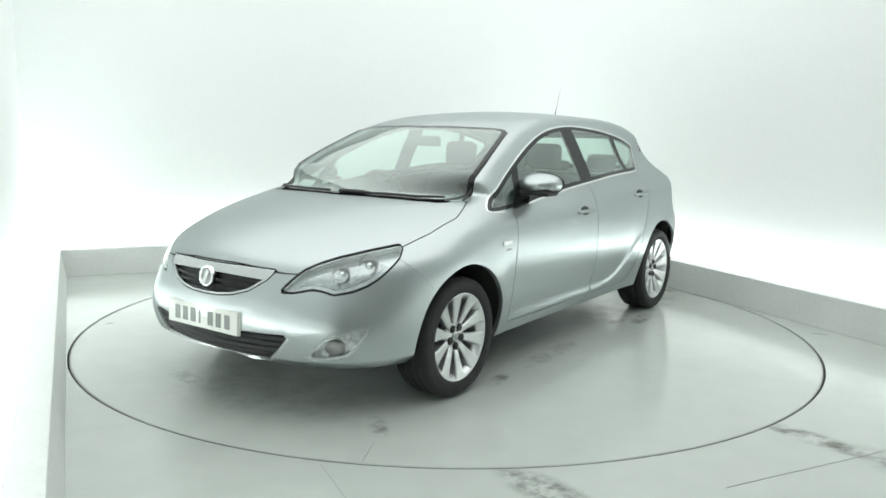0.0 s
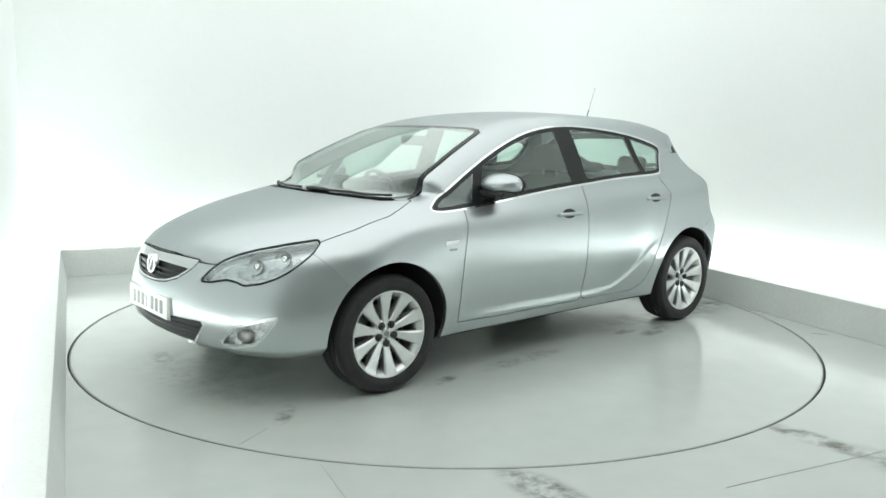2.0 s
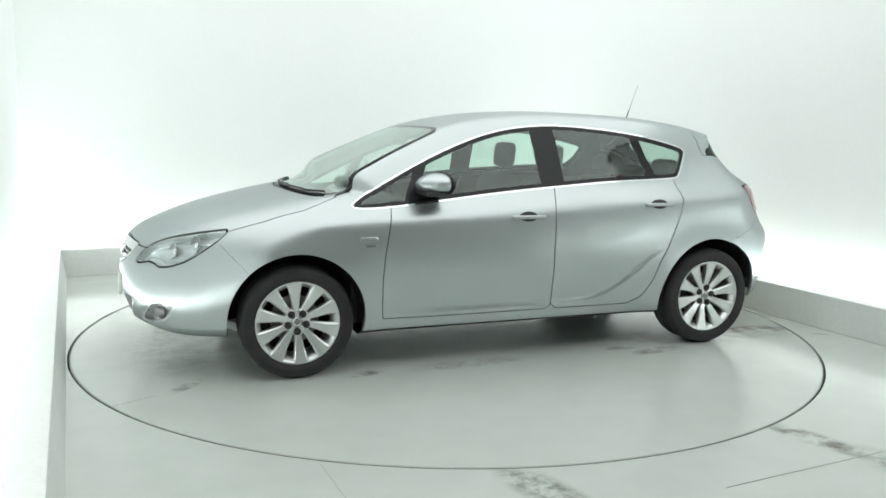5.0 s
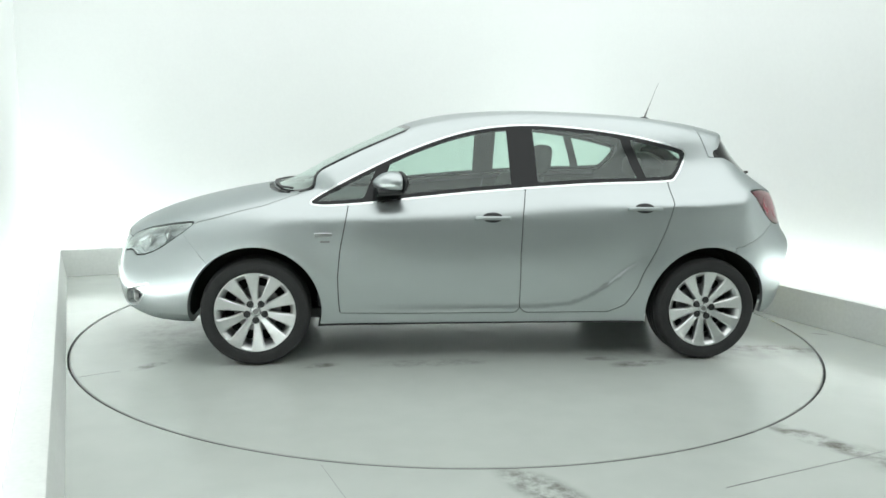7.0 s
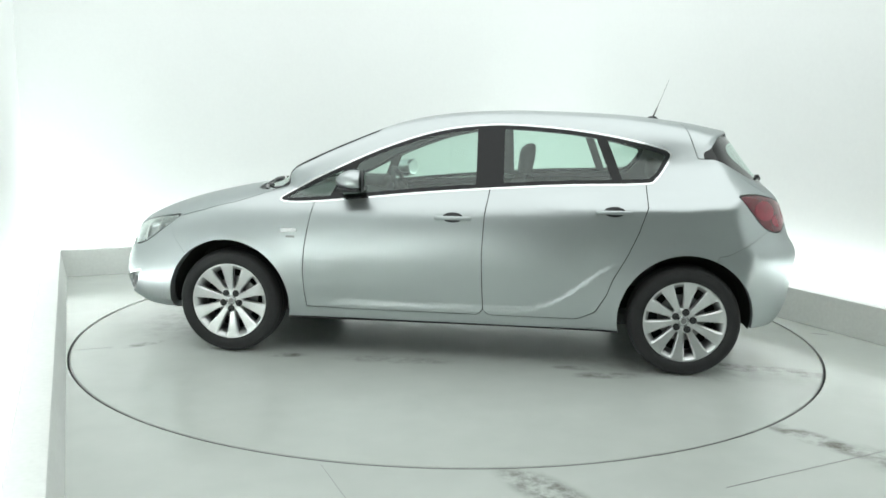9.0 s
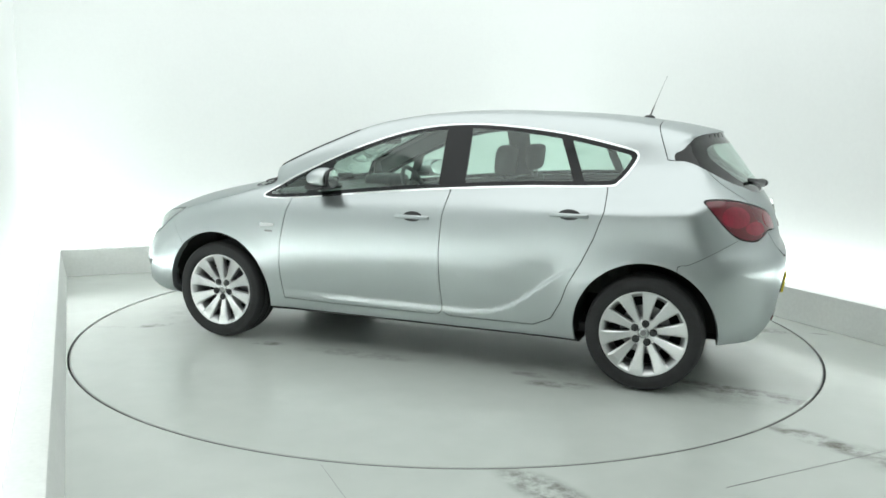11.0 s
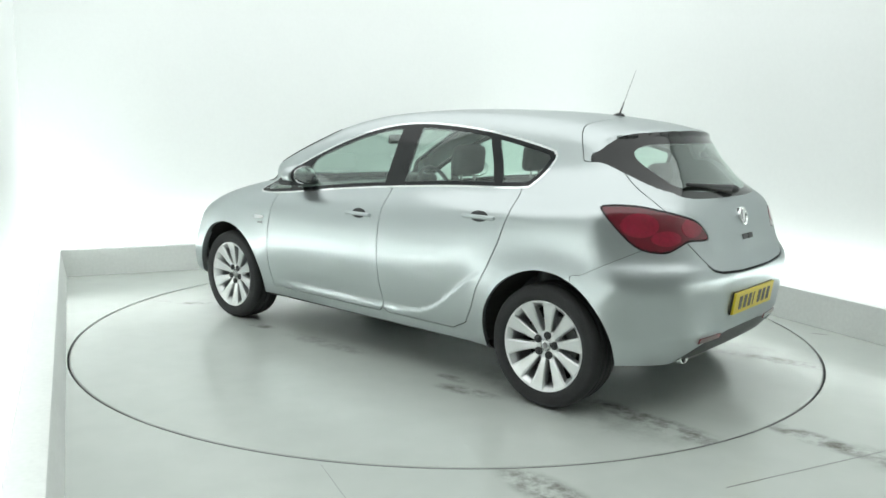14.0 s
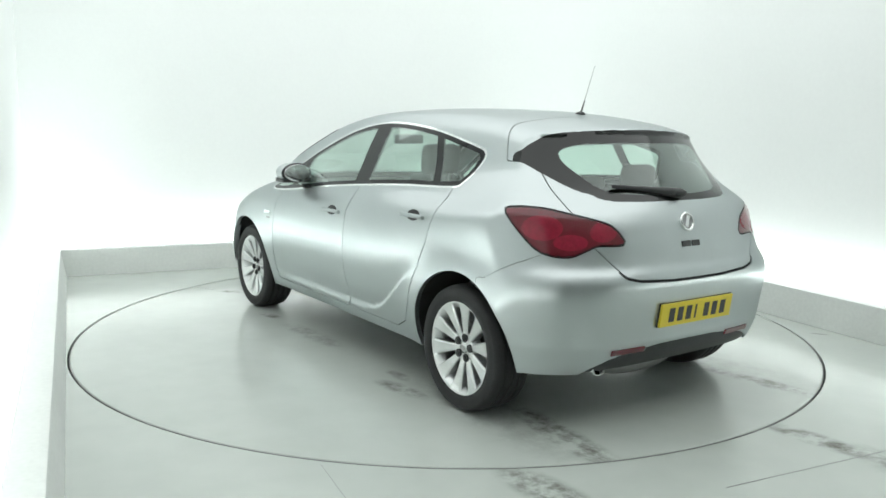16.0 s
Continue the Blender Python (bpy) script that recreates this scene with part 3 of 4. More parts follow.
    skin.panel("bonnet", bonnet, PAINT, car)
    skin.panel("spoiler", spoiler, PAINT, car, flange=0.03)
    gate = skin.panel("tailgate", tailgate, PAINT, car, "silver tailgate with black-bordered rear window")
    skin.panel("rear_window", clear, GLASS, gate, "clear rear window glass", flange=0.005).visible_shadow = False
    skin.panel("rear_window_border", edge, BORDER_GLASS, gate, "gloss black rear window border")
    skin.panel("front_bumper", fb, PAINT, car, flange=0.04)
    skin.panel("rear_bumper", rb, PAINT, car, flange=0.02)
    skin.panel("diffuser", diff, BLACK, car, "black plastic lower bumper insert", sink=0.012, flange=0)
    skin.panel("underbody", under + chin, BLACK, car, "black plastic underbody and sills, black also for shade under the chin", sink=0.02, flange=0)
    # underside below the rear bumper, blackened for the shade there
    foot, _ = skin.split(foot, lambda x, y, z: np.maximum(-1.72 - x, np.abs(y) - 0.55))
    skin.panel("bumper_underside", foot, BLACK, car, "black underside below the rear bumper, for the shade there", sink=0.05, flange=0)
    for f in skin.split(wings, left):
        skin.panel("wing", f, PAINT, car, flange=0.025)
    skin.panel("body", rest, PAINT, car, "silver roof and rear quarter panels", flange=0.025)
    lining, _ = skin.split(rest, lambda x, y, z: 1.02 - z)
    skin.panel("headliner", lining, HEADLINER, car, "grey cloth roof and pillar lining", sink=0.03, flange=0)
    skin.panel("seam", seams, CAVITY, car, "dark gaps between the panels", sink=0.007, flange=0)

    doors = []
    for name, faces, pane in (("front_door", fd, front_pane), ("rear_door", rd, rear_pane)):
        for f, p in zip(skin.split(faces, left), skin.split(pane, left)):
            d = skin.panel(name, f, PAINT, car)
            skin.panel("window_glass", p, GLASS, d, "lightly tinted door window", flange=0.004).visible_shadow = False
            skin.panel("door_lining", f, FABRIC, d, "dark inner door lining", sink=0.06, flange=0)
            doors.append(d)
    for name, faces in (("quarter_window", quarter), ("corner_window", corner)):
        for o in sides(name, faces, GLASS, "small fixed tinted side pane", flange=0.004):
            o.visible_shadow = False

    # headlights
    for f in skin.split(hl, left):
        lamp = skin.panel("headlight", f, LENS, car, "clear swept-back headlight lens", flange=0.006)
        lamp.visible_shadow = False
        skin.panel("lamp_housing", f, REFLECTOR, lamp, "silver lamp interior", sink=0.045, flange=0)
        core, _ = skin.split(f, lambda x, y, z: np.maximum(HEADLIGHT(x, y, z) + 0.028, z - 0.76))
        skin.panel("lamp_insert", core, LAMP_INSERT, lamp, "grey faceted lamp insert", sink=0.040, flange=0.004)
        _, rim = skin.split(f, offset(HEADLIGHT, 0.007))
        skin.panel("lamp_rim", rim, SATIN, lamp, "silver inner rim", sink=0.002, flange=0.05)
    for f in skin.split(fg, left):
        lamp = skin.panel("fog_lamp", f, LAMP_INSERT, car, "recessed fog lamp in the bumper", sink=0.035, flange=0)
        inner, rim = skin.split(f, offset(FOG, 0.014))
        skin.panel("bezel", rim, SATIN, lamp, "satin silver bezel", sink=0.004, flange=0.03)
    # grille
    bar, mesh_faces = skin.split(gr, lambda x, y, z: 0.680 - 0.12 * y * y - z)
    g = skin.panel("grille", mesh_faces, BLACK, car, "black slatted upper grille", sink=0.03, flange=0)
    edge2, _ = skin.split(mesh_faces, lambda x, y, z: -0.012 - GRILLE(x, y, z))
    skin.panel("grille_bar", bar, SATIN, g, "broad satin silver bar")
    skin.panel("grille_edge", edge2, SATIN, g, "thin silver lower edge", flange=0.03)
    for k in range(3):
        z0 = 0.592 + 0.026 * k
        slat, _ = skin.split(mesh_faces, offset(GRILLE, 0.012))
        slat, _ = skin.split(slat, lambda x, y, z: z - z0 - 0.03 * y * y - 0.005)
        _, slat = skin.split(slat, lambda x, y, z: z - z0 - 0.03 * y * y + 0.005)
        skin.panel("slat", slat, GLOSS_BLACK, g, sink=0.010, flange=0.02, joined=True)
    low = skin.panel("lower_intake", it, CAVITY, car, "black slatted lower air intake", sink=0.05, flange=0)
    skin.panel("intake_lip", lip, SATIN, low, "thin bright lip under the intake", flange=0.03)
    for k in range(5):
        z0 = 0.275 + 0.031 * k
        slat, _ = skin.split(it, lambda x, y, z: z - z0 - 0.008)
        _, slat = skin.split(slat, lambda x, y, z: z - z0 + 0.008)
        skin.panel("slat", slat, BLACK, low, sink=0.014, flange=0.025, joined=True)
    # tail lamps
    for f in skin.split(tl, left):
        f, edge3 = skin.split(f, offset(TAIL_LAMP, 0.008))
        lamp = skin.panel("tail_lamp", f, RED_LENS, car, "dark red wrap-around tail lamp", flange=0.0)
        skin.panel("lamp_border", edge3, RED_DARK, lamp, "near-black red lamp border", flange=0.015)
        for q, z0, rq, rz in ((1.02, 0.945, 0.13, 0.055), (1.20, 0.885, 0.11, 0.035), (1.40, 0.93, 0.085, 0.045)):
            blob, f = skin.split(f, lambda x, y, z: (np.hypot((-x - np.abs(y) - q) / rq, (z - z0) / rz) - 1) * rz)
            skin.panel("lamp_glow", blob, RED_BRIGHT, lamp, "brighter red lamp reflector", sink=-0.0015, flange=0.004)
    return doors


def on_shell(p, lift=0.0):
    """The point of the shell nearest to p, raised by lift, and the normal there."""
    q = settle(np.array([p], float), 12)
    n = slope(q)[0]
    n = n / np.linalg.norm(n)
    return Vector(q[0] + n * lift), Vector(n)


def facing(at, n, up=(0, 0, 1)):
    """A pose whose z axis is n and whose y axis points upwards."""
    n = Vector(n).normalized()
    x = Vector(up).cross(n).normalized()
    m = Matrix((x, n.cross(x), n)).transposed().to_4x4()
    return Matrix.Translation(at) @ m


def ellipsoid_bm(r, m=None, u=24, v=14):
    bm = bmesh.new()
    bmesh.ops.create_uvsphere(bm, u_segments=u, v_segments=v, radius=1)
    for w in bm.verts:
        w.co = Vector((w.co.x * r[0], w.co.y * r[1], w.co.z * r[2]))
    if m is not None:
        bmesh.ops.transform(bm, matrix=m, verts=bm.verts)
    return bm


def tube_bm(points, radii, sides=8):
    bm = bmesh.new()
    rings = []
    for i, p in enumerate(points):
        d = (Vector(points[min(i + 1, len(points) - 1)]) - Vector(points[max(i - 1, 0)])).normalized()
        a = d.cross(Vector((0.1, 0.2, 1))).normalized()
        b = d.cross(a)
        rings.append([bm.verts.new(Vector(p) + radii[i] * (a * math.cos(2 * math.pi * k / sides) + b * math.sin(2 * math.pi * k / sides))) for k in range(sides)])
    for r, s in zip(rings, rings[1:]):
        for k in range(sides):
            bm.faces.new((r[k], r[(k + 1) % sides], s[(k + 1) % sides], s[k]))
    bm.faces.new(rings[0])
    bm.faces.new(rings[-1])
    return bm


# ---- wheels ----
def build_wheel():
    """A wheel about its own y axis, outer face towards +y."""
    wheel = part("wheel", lathe_bm([(0.205, -0.10), (0.225, -0.10), (0.215, -0.04), (0.20, 0.03), (0.208, 0.075), (0.226, 0.092), (0.236, 0.102), (0.240, 0.098), (0.238, 0.088),
                                    (0.222, 0.07), (0.212, 0.03), (0.224, -0.05), (0.236, -0.1)], 72), ALLOY, car, "ten-spoke silver alloy wheel with black tyre", True)
    prof = [(0.232, -0.095), (0.245, -0.106), (0.275, -0.112), (0.302, -0.108), (0.317, -0.092), (0.322, -0.07)]
    for y in (-0.045, 0.0, 0.045):
        prof += [(0.3245, y - 0.006), (0.317, y - 0.004), (0.317, y + 0.004), (0.3245, y + 0.006)]
    prof += [(0.322, 0.07), (0.317, 0.092), (0.308, 0.104), (0.302, 0.1085), (0.298, 0.1085), (0.275, 0.1125), (0.262, 0.112), (0.259, 0.1105), (0.245, 0.1085), (0.237, 0.098)]
    part("tyre", lathe_bm(prof, 96), RUBBER, wheel, "black rubber tyre", True)
    part("brake_disc", lathe_bm([(0.0, -0.03), (0.14, -0.03), (0.14, -0.018), (0.08, -0.018), (0.075, 0.0), (0.0, 0.0)], 48), STEEL, wheel, "grey steel brake disc")
    part("wheel_well_shield", lathe_bm([(0.0, -0.06), (0.205, -0.06)], 48), CAVITY, wheel, "dark backing plate")
    part("centre_cap", lathe_bm([(0.0, 0.074), (0.022, 0.073), (0.031, 0.069), (0.033, 0.05)], 32), SATIN, wheel, "round silver centre cap", True)
    part("cap_emblem", lathe_bm([(0.0, 0.0765), (0.016, 0.0755), (0.017, 0.07)], 24), STEEL, wheel, "grey emblem")
    part("hub", lathe_bm([(0.031, 0.065), (0.06, 0.067), (0.078, 0.062), (0.082, 0.03), (0.06, 0.0)], 48), ALLOY, wheel, "", True)
    for k in range(10):
        a = radians(36 * k)
        bm = bmesh.new()
        rings = []
        for r, half, y0, y1 in ((0.06, 0.017, 0.02, 0.066), (0.10, 0.0205, 0.028, 0.074), (0.16, 0.029, 0.04, 0.084), (0.205, 0.038, 0.055, 0.091), (0.228, 0.050, 0.07, 0.097)):
            ring = []
            for u, w in ((-half, y0), (-half, y1 - 0.006), (-half * 0.72, y1), (half * 0.72, y1), (half, y1 - 0.006), (half, y0)):
                ring.append(bm.verts.new((r * math.cos(a) - u * math.sin(a), w, r * math.sin(a) + u * math.cos(a))))
            rings.append(ring)
        for p, q in zip(rings, rings[1:]):
            for j in range(6):
                bm.faces.new((p[j], p[(j + 1) % 6], q[(j + 1) % 6], q[j]))
        bm.faces.new(rings[0])
        bm.faces.new(rings[-1])
        part("spoke", bm, ALLOY, wheel)
    for k in range(5):
        a = radians(72 * k + 4)
        bm = lathe_bm([(0.0, 0.012), (0.009, 0.012), (0.011, 0.009), (0.0115, 0.0055), (0.0205, 0.005), (0.0215, 0.002), (0.0215, -0.03)], 12)
        bmesh.ops.translate(bm, vec=(0.054 * math.cos(a), 0.069, 0.054 * math.sin(a)), verts=bm.verts)
        part("wheel_nut", bm, BLACK, wheel, "dark wheel nut")
    return wheel


def build_wheels():
    first = build_wheel()
    first.matrix_basis = pose(AXLE, 0.772, 0.314, 0, 22, 0) @ Matrix.Diagonal((0.967, 1, 0.967, 1))
    copy_thing(first, pose(-AXLE, 0.78, 0.314, 0, 47, 0))
    copy_thing(first, pose(AXLE, -0.772, 0.314, 0, 20, 180))
    copy_thing(first, pose(-AXLE, -0.78, 0.314, 0, 5, 180))
    for ax in (AXLE, -AXLE):
        for sy in (1, -1):
            bm = bmesh.new()
            prev = None
            hub_in = bm.verts.new((ax, sy * 0.5, HUB_Z))
            for k in range(41):
                a = radians(-9 + 198 * k / 40)
                x, z = ax + (ARCH + 0.004) * math.cos(a), HUB_Z + (ARCH + 0.004) * math.sin(a)
                yo = float(half_width(np.array([x]), np.array([z]))[0]) - 0.025
                if abs(x) > 1.55:
                    yo -= 0.35 * (abs(x) - 1.55)
                cur = (bm.verts.new((x, sy * yo, z)), bm.verts.new((x, sy * 0.5, z)))
                if prev:
                    bm.faces.new((prev[0], cur[0], cur[1], prev[1]))
                    bm.faces.new((prev[1], cur[1], hub_in))
                prev = cur
            part("arch_liner", bm, CAVITY, car, "black wheel arch liner")


# ---- small outer parts ----
def build_fittings(doors):
    for d, x0, z0 in ((doors[0], -0.015, 0.868), (doors[1], -0.015, 0.868), (doors[2], -0.925, 0.928), (doors[3], -0.925, 0.928)):
        sy = 1 if d in (doors[0], doors[2]) else -1
        at, n = on_shell((x0, sy * 0.9, z0), 0.0)
        m = facing(at, n)
        # no hollow is cut: a flat black oval gives the grip's shade
        part("handle_shade", ellipsoid_bm((0.06, 0.03, 0.004), m @ Matrix.Translation((0.0, 0.004, 0))), BLACK, d, "flat dark oval for the shade in the grip recess")
        bm = box_bm((-0.105, -0.021, 0.008), (0.105, 0.014, 0.036), 0.008)
        for v in bm.verts:
            u = abs(v.co.x) / 0.105
            v.co.z -= 0.016 * u ** 3
            v.co.y *= 1 - 0.45 * u ** 2
            v.co.y += 0.004 * (1 - u)
        bmesh.ops.transform(bm, matrix=m, verts=bm.verts)
        part("handle", bm, PAINT, d, "silver pull handle", True)
    for sy in (1, -1):
        # door mirror: painted cap on a black foot, glass facing back
        mir = part("door_mirror", ellipsoid_bm((0.105, 0.13, 0.068), None, 32, 20), PAINT, car, "silver door mirror housing on a black foot", True)
        for v in mir.data.vertices:
            for c, r in ((0, 0.105), (1, 0.13), (2, 0.068)):
                u = v.co[c] / r
                v.co[c] = math.copysign(abs(u) ** 0.88, u) * r * 0.97
            front = 1 - 0.4 * max(0.0, v.co.x / 0.1) ** 1.5
            v.co.y, v.co.z = v.co.y * (0.5 + 0.5 * front), v.co.z * front
            if v.co.x < -0.045:
                v.co.x = -0.045 + 0.25 * (v.co.x + 0.045)
            v.co.z += 0.02 * v.co.y * sy
            if v.co.z < -0.03:
                v.co.z = -0.03 + 0.3 * (v.co.z + 0.03)
            v.co.x -= 0.22 * max(0.0, v.co.y * sy) ** 1.2
        mir.matrix_basis = pose(0.575, sy * 0.875, 1.062)
        part("mirror_frame", ellipsoid_bm((0.016, 0.124, 0.066), Matrix.Translation((-0.058, 0, 0.002)) @ Matrix.Rotation(radians(sy * 12), 4, "Z")), BLACK, mir, "black mirror surround", True)
        part("mirror_glass", ellipsoid_bm((0.006, 0.108, 0.056), Matrix.Translation((-0.072, 0, 0.003)) @ Matrix.Rotation(radians(sy * 12), 4, "Z")), CHROME, mir, "mirror glass")
        part("mirror_foot", box_bm((-0.058, -0.15, -0.062), (0.075, 0.10, -0.030), 0.014, Matrix.Scale(sy, 4, (0, 1, 0))), BLACK, mir, "black lower shell and foot")
        # repeater badge on the wing
        at, n = on_shell((0.955, sy * 0.9, 0.763), 0.004)
        bm = box_bm((-0.05, -0.014, -0.003), (0.05, 0.014, 0.003), 0.002)
        for v in bm.verts:
            if v.co.x * sy > 0:
                v.co.y = v.co.y * 0.7 + 0.004
        bmesh.ops.transform(bm, matrix=facing(at, n), verts=bm.verts)
        part("side_repeater", bm, CHROME, car, "small clear side indicator in a bright surround")
        at, n = on_shell((0.945, sy * 0.9, 0.728), 0.001)
        part("side_badge", box_bm((-0.026, -0.006, -0.002), (0.026, 0.006, 0.002), 0.001, facing(at, n)), STEEL, car, "tiny grey lettering strip")
        # headlight bowls
        for x, y, z, r in ((1.955, 0.62, 0.69, 0.046), (1.84, 0.685, 0.715, 0.05)):
            at, n = on_shell((x, sy * y, z), -0.043)
            n = (Vector((1, 0.25 * sy, 0)) * 0.7 + n * 0.5).normalized()
            bowl = part("lamp_bowl", lathe_bm([(r * 0.3, -0.012), (r * 0.55, -0.004), (r * 0.95, 0.018), (r * 0.97, 0.012)], 28, "Z"), STEEL, car, "grey metal headlight bowl", True)
            bowl.matrix_basis = facing(at, n)
            part("bulb", ellipsoid_bm((r * 0.42, r * 0.42, r * 0.3), Matrix.Translation((0, 0, 0.002)), 16, 10), CHROME, bowl, "bright projector lens", True)
        at, n = on_shell((2.02, sy * 0.63, 0.385), -0.026)
        fog = part("fog_glass", lathe_bm([(0.0, 0.005), (0.03, 0.003), (0.042, -0.003), (0.046, -0.02)], 28, "Z"), STEEL, car, "oval fog lamp glass", True)
        fog.matrix_basis = facing(at, Vector((1, 0.3 * sy, 0))) @ Matrix.Diagonal((1.25, 0.8, 1, 1))
    # emblems: plain rings and bars
    for at, n, r in (((2.236, 0, 0.652), (1, 0, 0.12), 0.050), ((-1.955, 0, 0.955), (-1, 0, 0.3), 0.046)):
        q, _ = on_shell(at, 0.004)
        b = part("emblem", lathe_bm([(0.0, 0.0), (r * 0.78, 0.0), (r * 0.82, 0.006), (r, 0.006), (r * 1.04, 0.0), (r * 1.04, -0.02)], 40, "Z"), CHROME, car, "round chrome emblem", True)
        b.matrix_basis = facing(q, Vector(n))
        part("emblem_field", lathe_bm([(0.0, 0.0015), (r * 0.74, 0.0015)], 32, "Z"), STEEL, b, "grey emblem field")
        part("emblem_bar", box_bm((-r * 0.25, -r * 0.65, 0.002), (r * 0.2, r * 0.65, 0.006), 0.001, Matrix.Rotation(radians(-25), 4, "Z")), CHROME, b)
    for y, w in ((0.035, 0.062), (-0.035, 0.055)):
        q, n = on_shell((-1.97, y, 0.852), 0.002)
        part("model_badge", box_bm((-w / 2, -0.014, -0.002), (w / 2, 0.014, 0.002), 0.001, facing(q, n)), PLATE_BLACK, car, "small grey lettering plate")
    # number plates, characters as plain bars
    for at, n, mat, lab in (((2.258, -0.015, 0.455), (1, 0, 0.03), PLATE_WHITE, "white number plate with bars greyed as by glare"),
                            ((-2.038, -0.01, 0.540), (-1, 0, -0.13), PLATE_YELLOW, "yellow number plate with black bars")):
        m = facing(at, Vector(n))
        plate = part("number_plate", box_bm((-0.26, -0.056, -0.006), (0.26, 0.056, 0.006), 0.003, m), mat, car, lab)
        part("plate_backing", box_bm((-0.262, -0.058, -0.014), (0.262, 0.058, -0.0065), 0.002, m), PLATE_BLACK if n[0] < 0 else PLATE_WHITE, plate)
        for k, cx in enumerate((-0.185, -0.125, -0.065, -0.015, 0.065, 0.125, 0.188)):
            w = 0.006 if k == 3 else 0.019
            part("character_bar", box_bm((cx - w, -0.034, 0.0062), (cx + w, 0.034, 0.0075), 0, m), PLATE_BLACK if n[0] < 0 else PLATE_GLARE, plate)
    # rubber seals down the sides of the windscreen
    for sy in (1, -1):
        line = []
        for i in range(15):
            u = i / 14
            x, y = 1.10 - 0.625 * u, 0.700 - 0.115 * u ** 1.4
            zz = np.linspace(0.95, 1.5, 500)
            z = zz[np.argmin(np.abs(shell(np.stack([np.full(500, x), np.full(500, y), zz], -1))))]
            q, n = on_shell((x, sy * y, z), 0.0)
            line.append(q)
        part("screen_seal", tube_bm(line, [0.0055] * 15), BLACK, car, "black rubber windscreen seal", True)
    # aerial on the roof
    q, n = on_shell((-1.215, 0, 1.46), 0.0)
    aerial = part("aerial", ellipsoid_bm((0.035, 0.017, 0.016), Matrix.Translation(q)), BLACK, car, "black roof aerial with a thin whip", True)
    tip = Vector((-0.092, 0, 0.25))
    part("whip", tube_bm([q, q + tip * 0.14, q + tip * 0.3, q + tip * 0.31, q + tip], [0.006, 0.0045, 0.003, 0.0012, 0.0008]), BLACK, aerial, "thin flexible whip")
    # wipers
    for pts in ([(1.14, 0.61), (1.215, 0.48), (1.272, 0.2), (1.288, -0.02)], [(1.285, -0.10), (1.262, -0.32), (1.195, -0.54), (1.15, -0.62)]):
        line = []
        for i in range(13):
            u = i / 12 * (len(pts) - 1)
            k = min(int(u), len(pts) - 2)
            x, y = (pts[k][c] + (u - k) * (pts[k + 1][c] - pts[k][c]) for c in (0, 1))
            z = 1.0
            zz = np.linspace(0.9, 1.3, 400)
            val = shell(np.stack([np.full(400, x), np.full(400, y), zz], -1))
            z = zz[np.argmin(np.abs(val))]
            q, n = on_shell((x, y, z), 0.010)
            line.append(q)
        part("wiper", tube_bm(line, [0.007] * 9 + [0.012] * 4), BLACK, car, "black windscreen wiper at rest", True)
    a, _ = on_shell((-1.88, -0.01, 1.078), 0.02)
    b, _ = on_shell((-1.80, 0.36, 1.112), 0.018)
    wiper = part("rear_wiper", tube_bm([a, a.lerp(b, 0.15), a.lerp(b, 0.5), b], [0.026, 0.022, 0.015, 0.008]), BLACK, car, "black rear wiper arm", True)
    part("wiper_pivot", ellipsoid_bm((0.03, 0.045, 0.022), Matrix.Translation(a)), BLACK, wiper, "", True)
    for y in (0.40, -0.40):
        q, n = on_shell((-2.02, y, 0.376), 0.001)
        part("rear_reflector", box_bm((-0.10, -0.014, -0.003), (0.10, 0.014, 0.004), 0.002, facing(q, n)), RED_LENS, car, "slim dark red bumper reflector")
    # exhaust
    ex = part("exhaust", lathe_bm([(0.0, -0.02), (0.026, -0.02), (0.026, 0.04), (0.031, 0.042), (0.033, 0.03), (0.033, -0.1)], 28), CHROME, car, "chrome exhaust tailpipe", True)
    ex.matrix_basis = Matrix.Translation((-1.875, 0.50, 0.295)) @ Matrix.Rotation(radians(90), 4, "Z") @ Matrix.Diagonal((1.3, 1, 0.9, 1))
    part("silencer", ellipsoid_bm((0.14, 0.32, 0.09), Matrix.Translation((-1.72, 0.1, 0.27))), STEEL, car, "dull steel silencer box", True)


def rounded(lo, hi, bevel, lean=0.0):
    bm = box_bm(lo, hi, bevel)
    for v in bm.verts:
        v.co.x -= lean * (v.co.z - lo[2])
    return bm


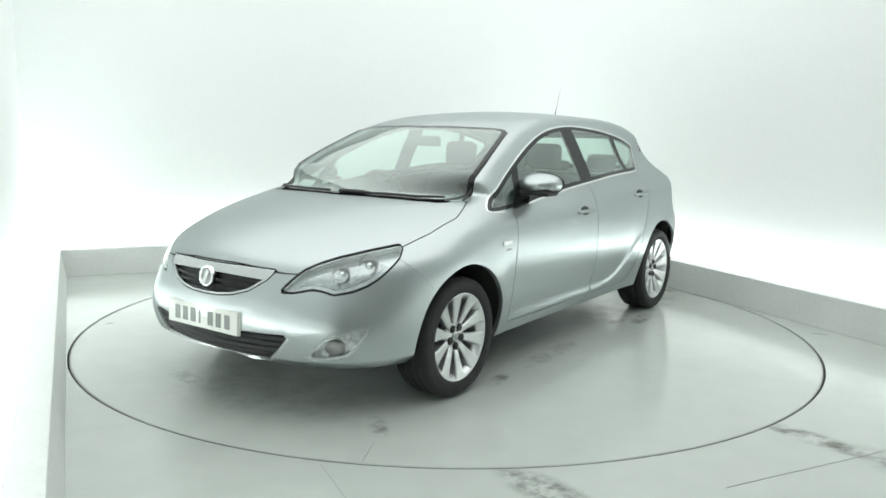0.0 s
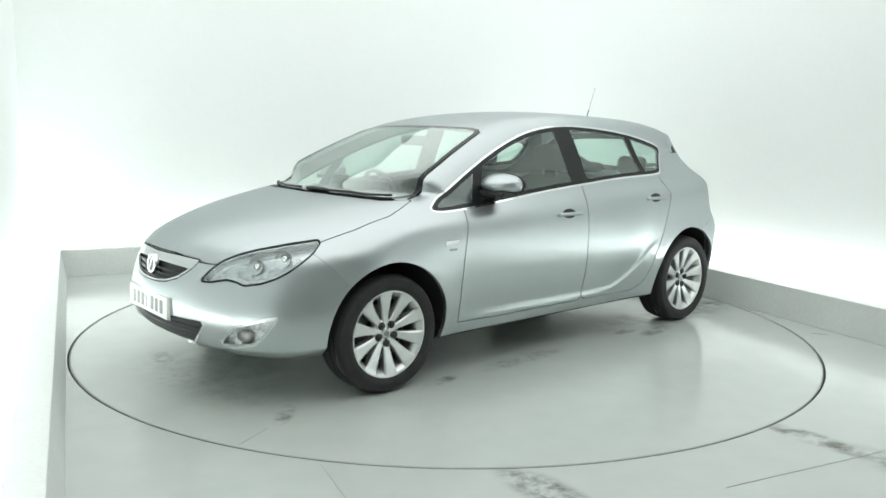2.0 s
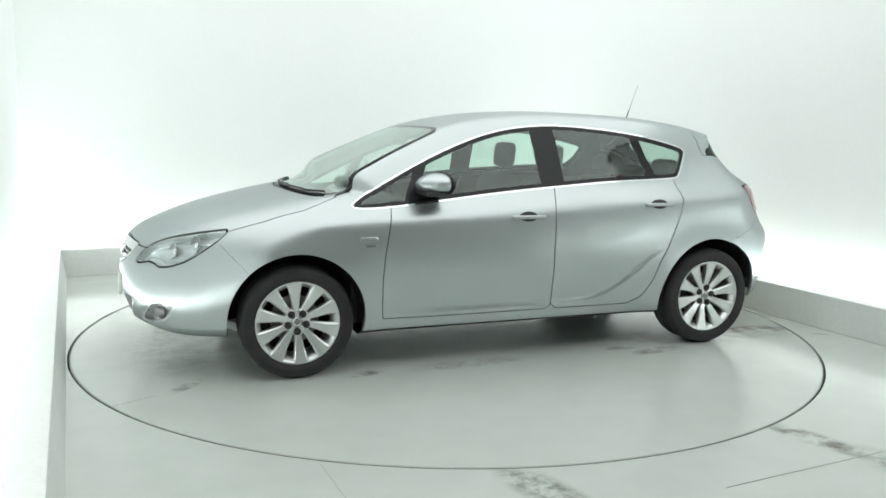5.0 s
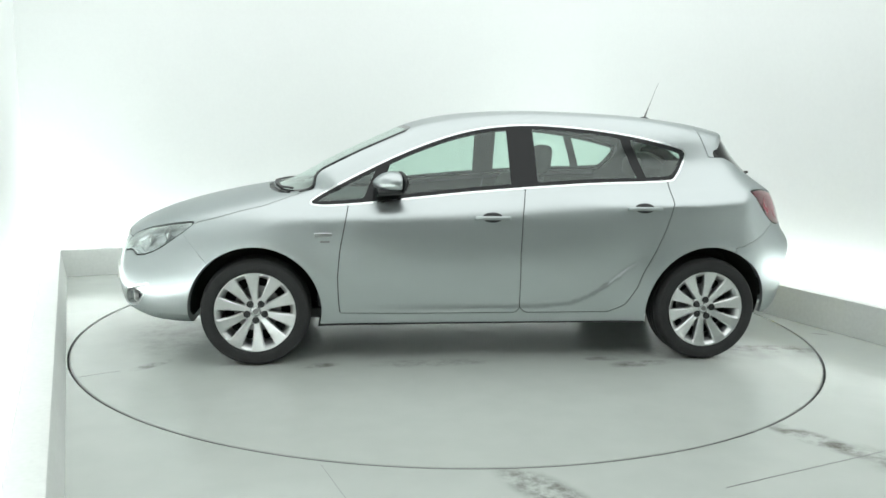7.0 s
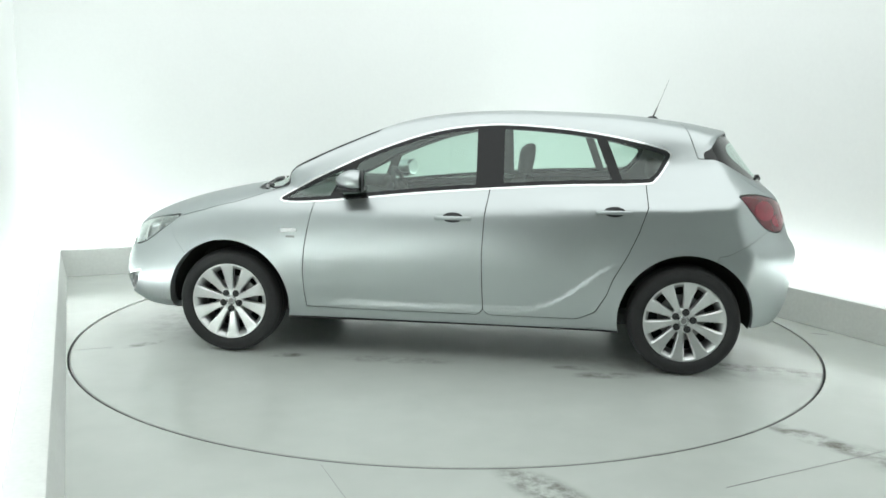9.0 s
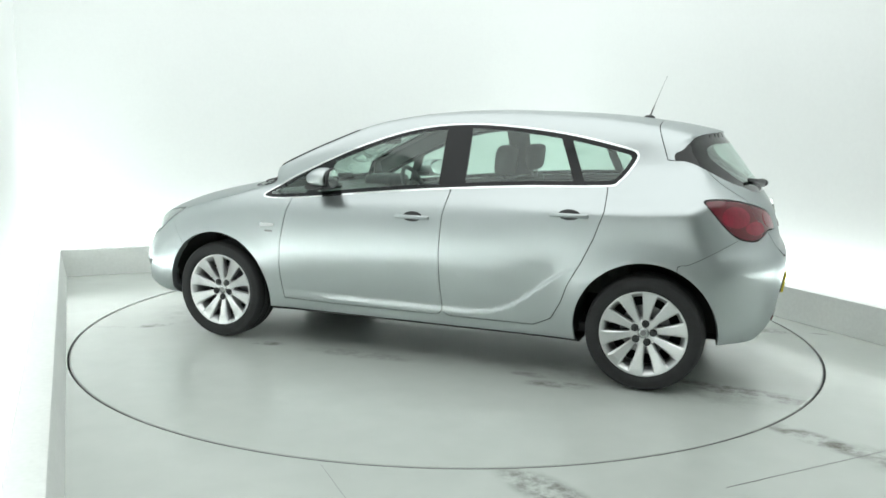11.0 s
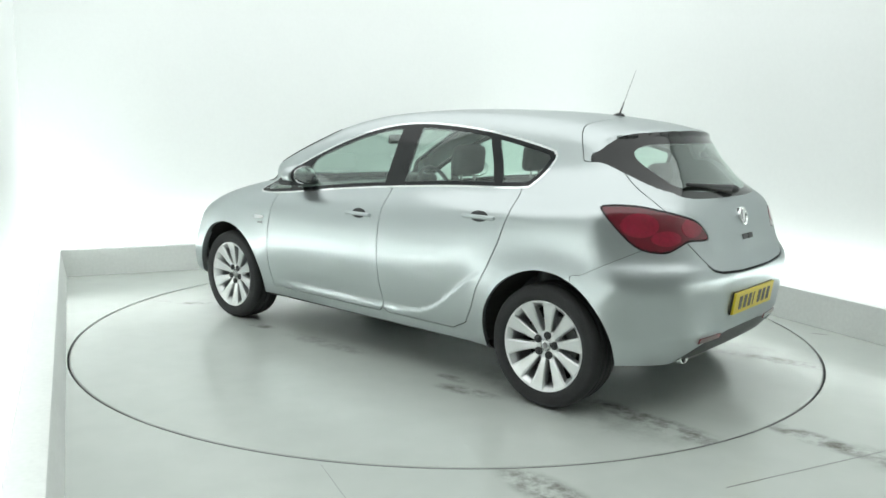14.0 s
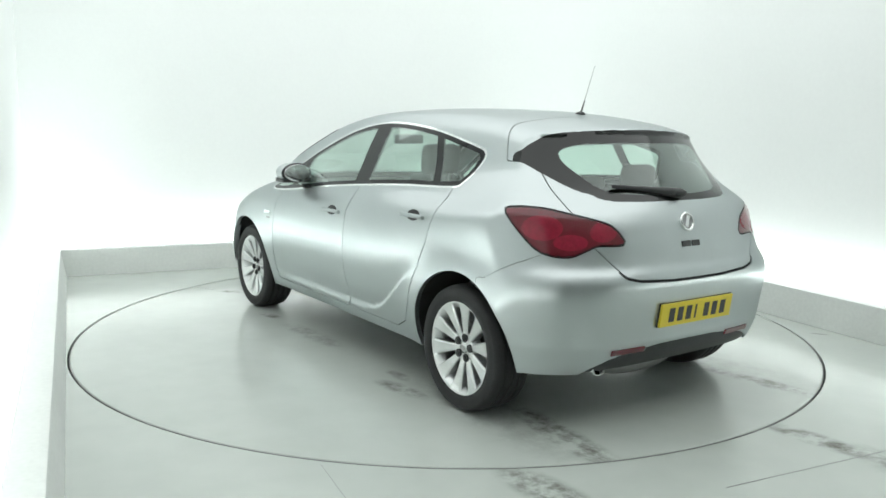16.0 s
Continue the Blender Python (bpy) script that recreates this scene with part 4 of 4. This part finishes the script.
def build_cabin():
    part("floor_pan", box_bm((-1.58, -0.68, 0.24), (1.15, 0.68, 0.30), 0.01), FABRIC, car, "dark cabin floor")
    part("firewall", box_bm((0.95, -0.66, 0.3), (1.0, 0.66, 0.86), 0.005), FABRIC, car, "dark bulkhead")
    dash = part("dashboard", rounded((0.62, -0.70, 0.70), (1.10, 0.70, 0.965), 0.05), BLACK, car, "dark grey dashboard", True)
    part("instrument_hood", rounded((0.60, -0.52, 0.94), (0.85, -0.2, 1.03), 0.04), BLACK, dash, "", True)
    wheel = lathe_bm([(0.165 + 0.016 * math.cos(a), 0.016 * math.sin(a)) for a in [2 * math.pi * i / 10 for i in range(10)]], 40, "Z", True)
    sw = part("steering_wheel", wheel, BLACK, car, "black three-spoke steering wheel", True)
    sw.matrix_basis = facing((0.50, -0.36, 0.93), Vector((-1, 0, 0.45)))
    part("steering_hub", ellipsoid_bm((0.07, 0.06, 0.03)), BLACK, sw, "", True)
    for a in (0, 180, 270):
        part("steering_spoke", box_bm((0.0, -0.016, -0.008), (0.155, 0.016, 0.008), 0.004, Matrix.Rotation(radians(a), 4, "Z")), BLACK, sw)
    for y in (0.36, -0.36):
        seat = part("front_seat", rounded((-0.28, y - 0.25, 0.42), (0.26, y + 0.25, 0.58), 0.06), FABRIC, car, "dark cloth front seat", True)
        part("backrest", rounded((-0.30, y - 0.24, 0.52), (-0.14, y + 0.24, 1.06), 0.06, 0.30), FABRIC, seat, "", True)
        part("headrest", rounded((-0.45, y - 0.13, 1.10), (-0.36, y + 0.13, 1.28), 0.04, 0.1), FABRIC, seat, "", True)
        for dy in (-0.06, 0.06):
            part("headrest_post", box_bm((-0.418, y + dy - 0.006, 1.02), (-0.404, y + dy + 0.006, 1.14), 0.003), STEEL, seat)
    bench = part("rear_seat", rounded((-1.15, -0.62, 0.45), (-0.62, 0.62, 0.60), 0.06), FABRIC, car, "dark cloth rear bench", True)
    part("backrest", rounded((-1.20, -0.62, 0.52), (-1.08, 0.62, 1.03), 0.05, 0.22), FABRIC, bench, "", True)
    for y in (0.40, 0.0, -0.40):
        part("headrest", rounded((-1.33, y - 0.12, 1.05), (-1.24, y + 0.12, 1.19 if y else 1.13), 0.04, 0.05), FABRIC, bench, "", True)
    part("parcel_shelf", box_bm((-1.78, -0.56, 0.985), (-1.34, 0.56, 1.005), 0.006), FABRIC, car, "dark parcel shelf")
    part("rear_view_mirror", rounded((0.50, -0.12, 1.26), (0.525, 0.12, 1.325), 0.012), BLACK, car, "black cabin mirror", True)


doors = build_body()
build_wheels()
build_fittings(doors)
build_cabin()


# ---- things that move ----
def motions():
    rows_disc, rows_car = [], []
    for i in range(17):
        t = float(i)
        m = Matrix.Rotation(radians(turn_at(t)), 4, "Z")
        rows_disc.append((t, m))
        rows_car.append((t, m @ Matrix.Translation((CAR_X, CAR_Y, 0.0))))
    walk(turntable, rows_disc)
    walk(car, rows_car)


motions()
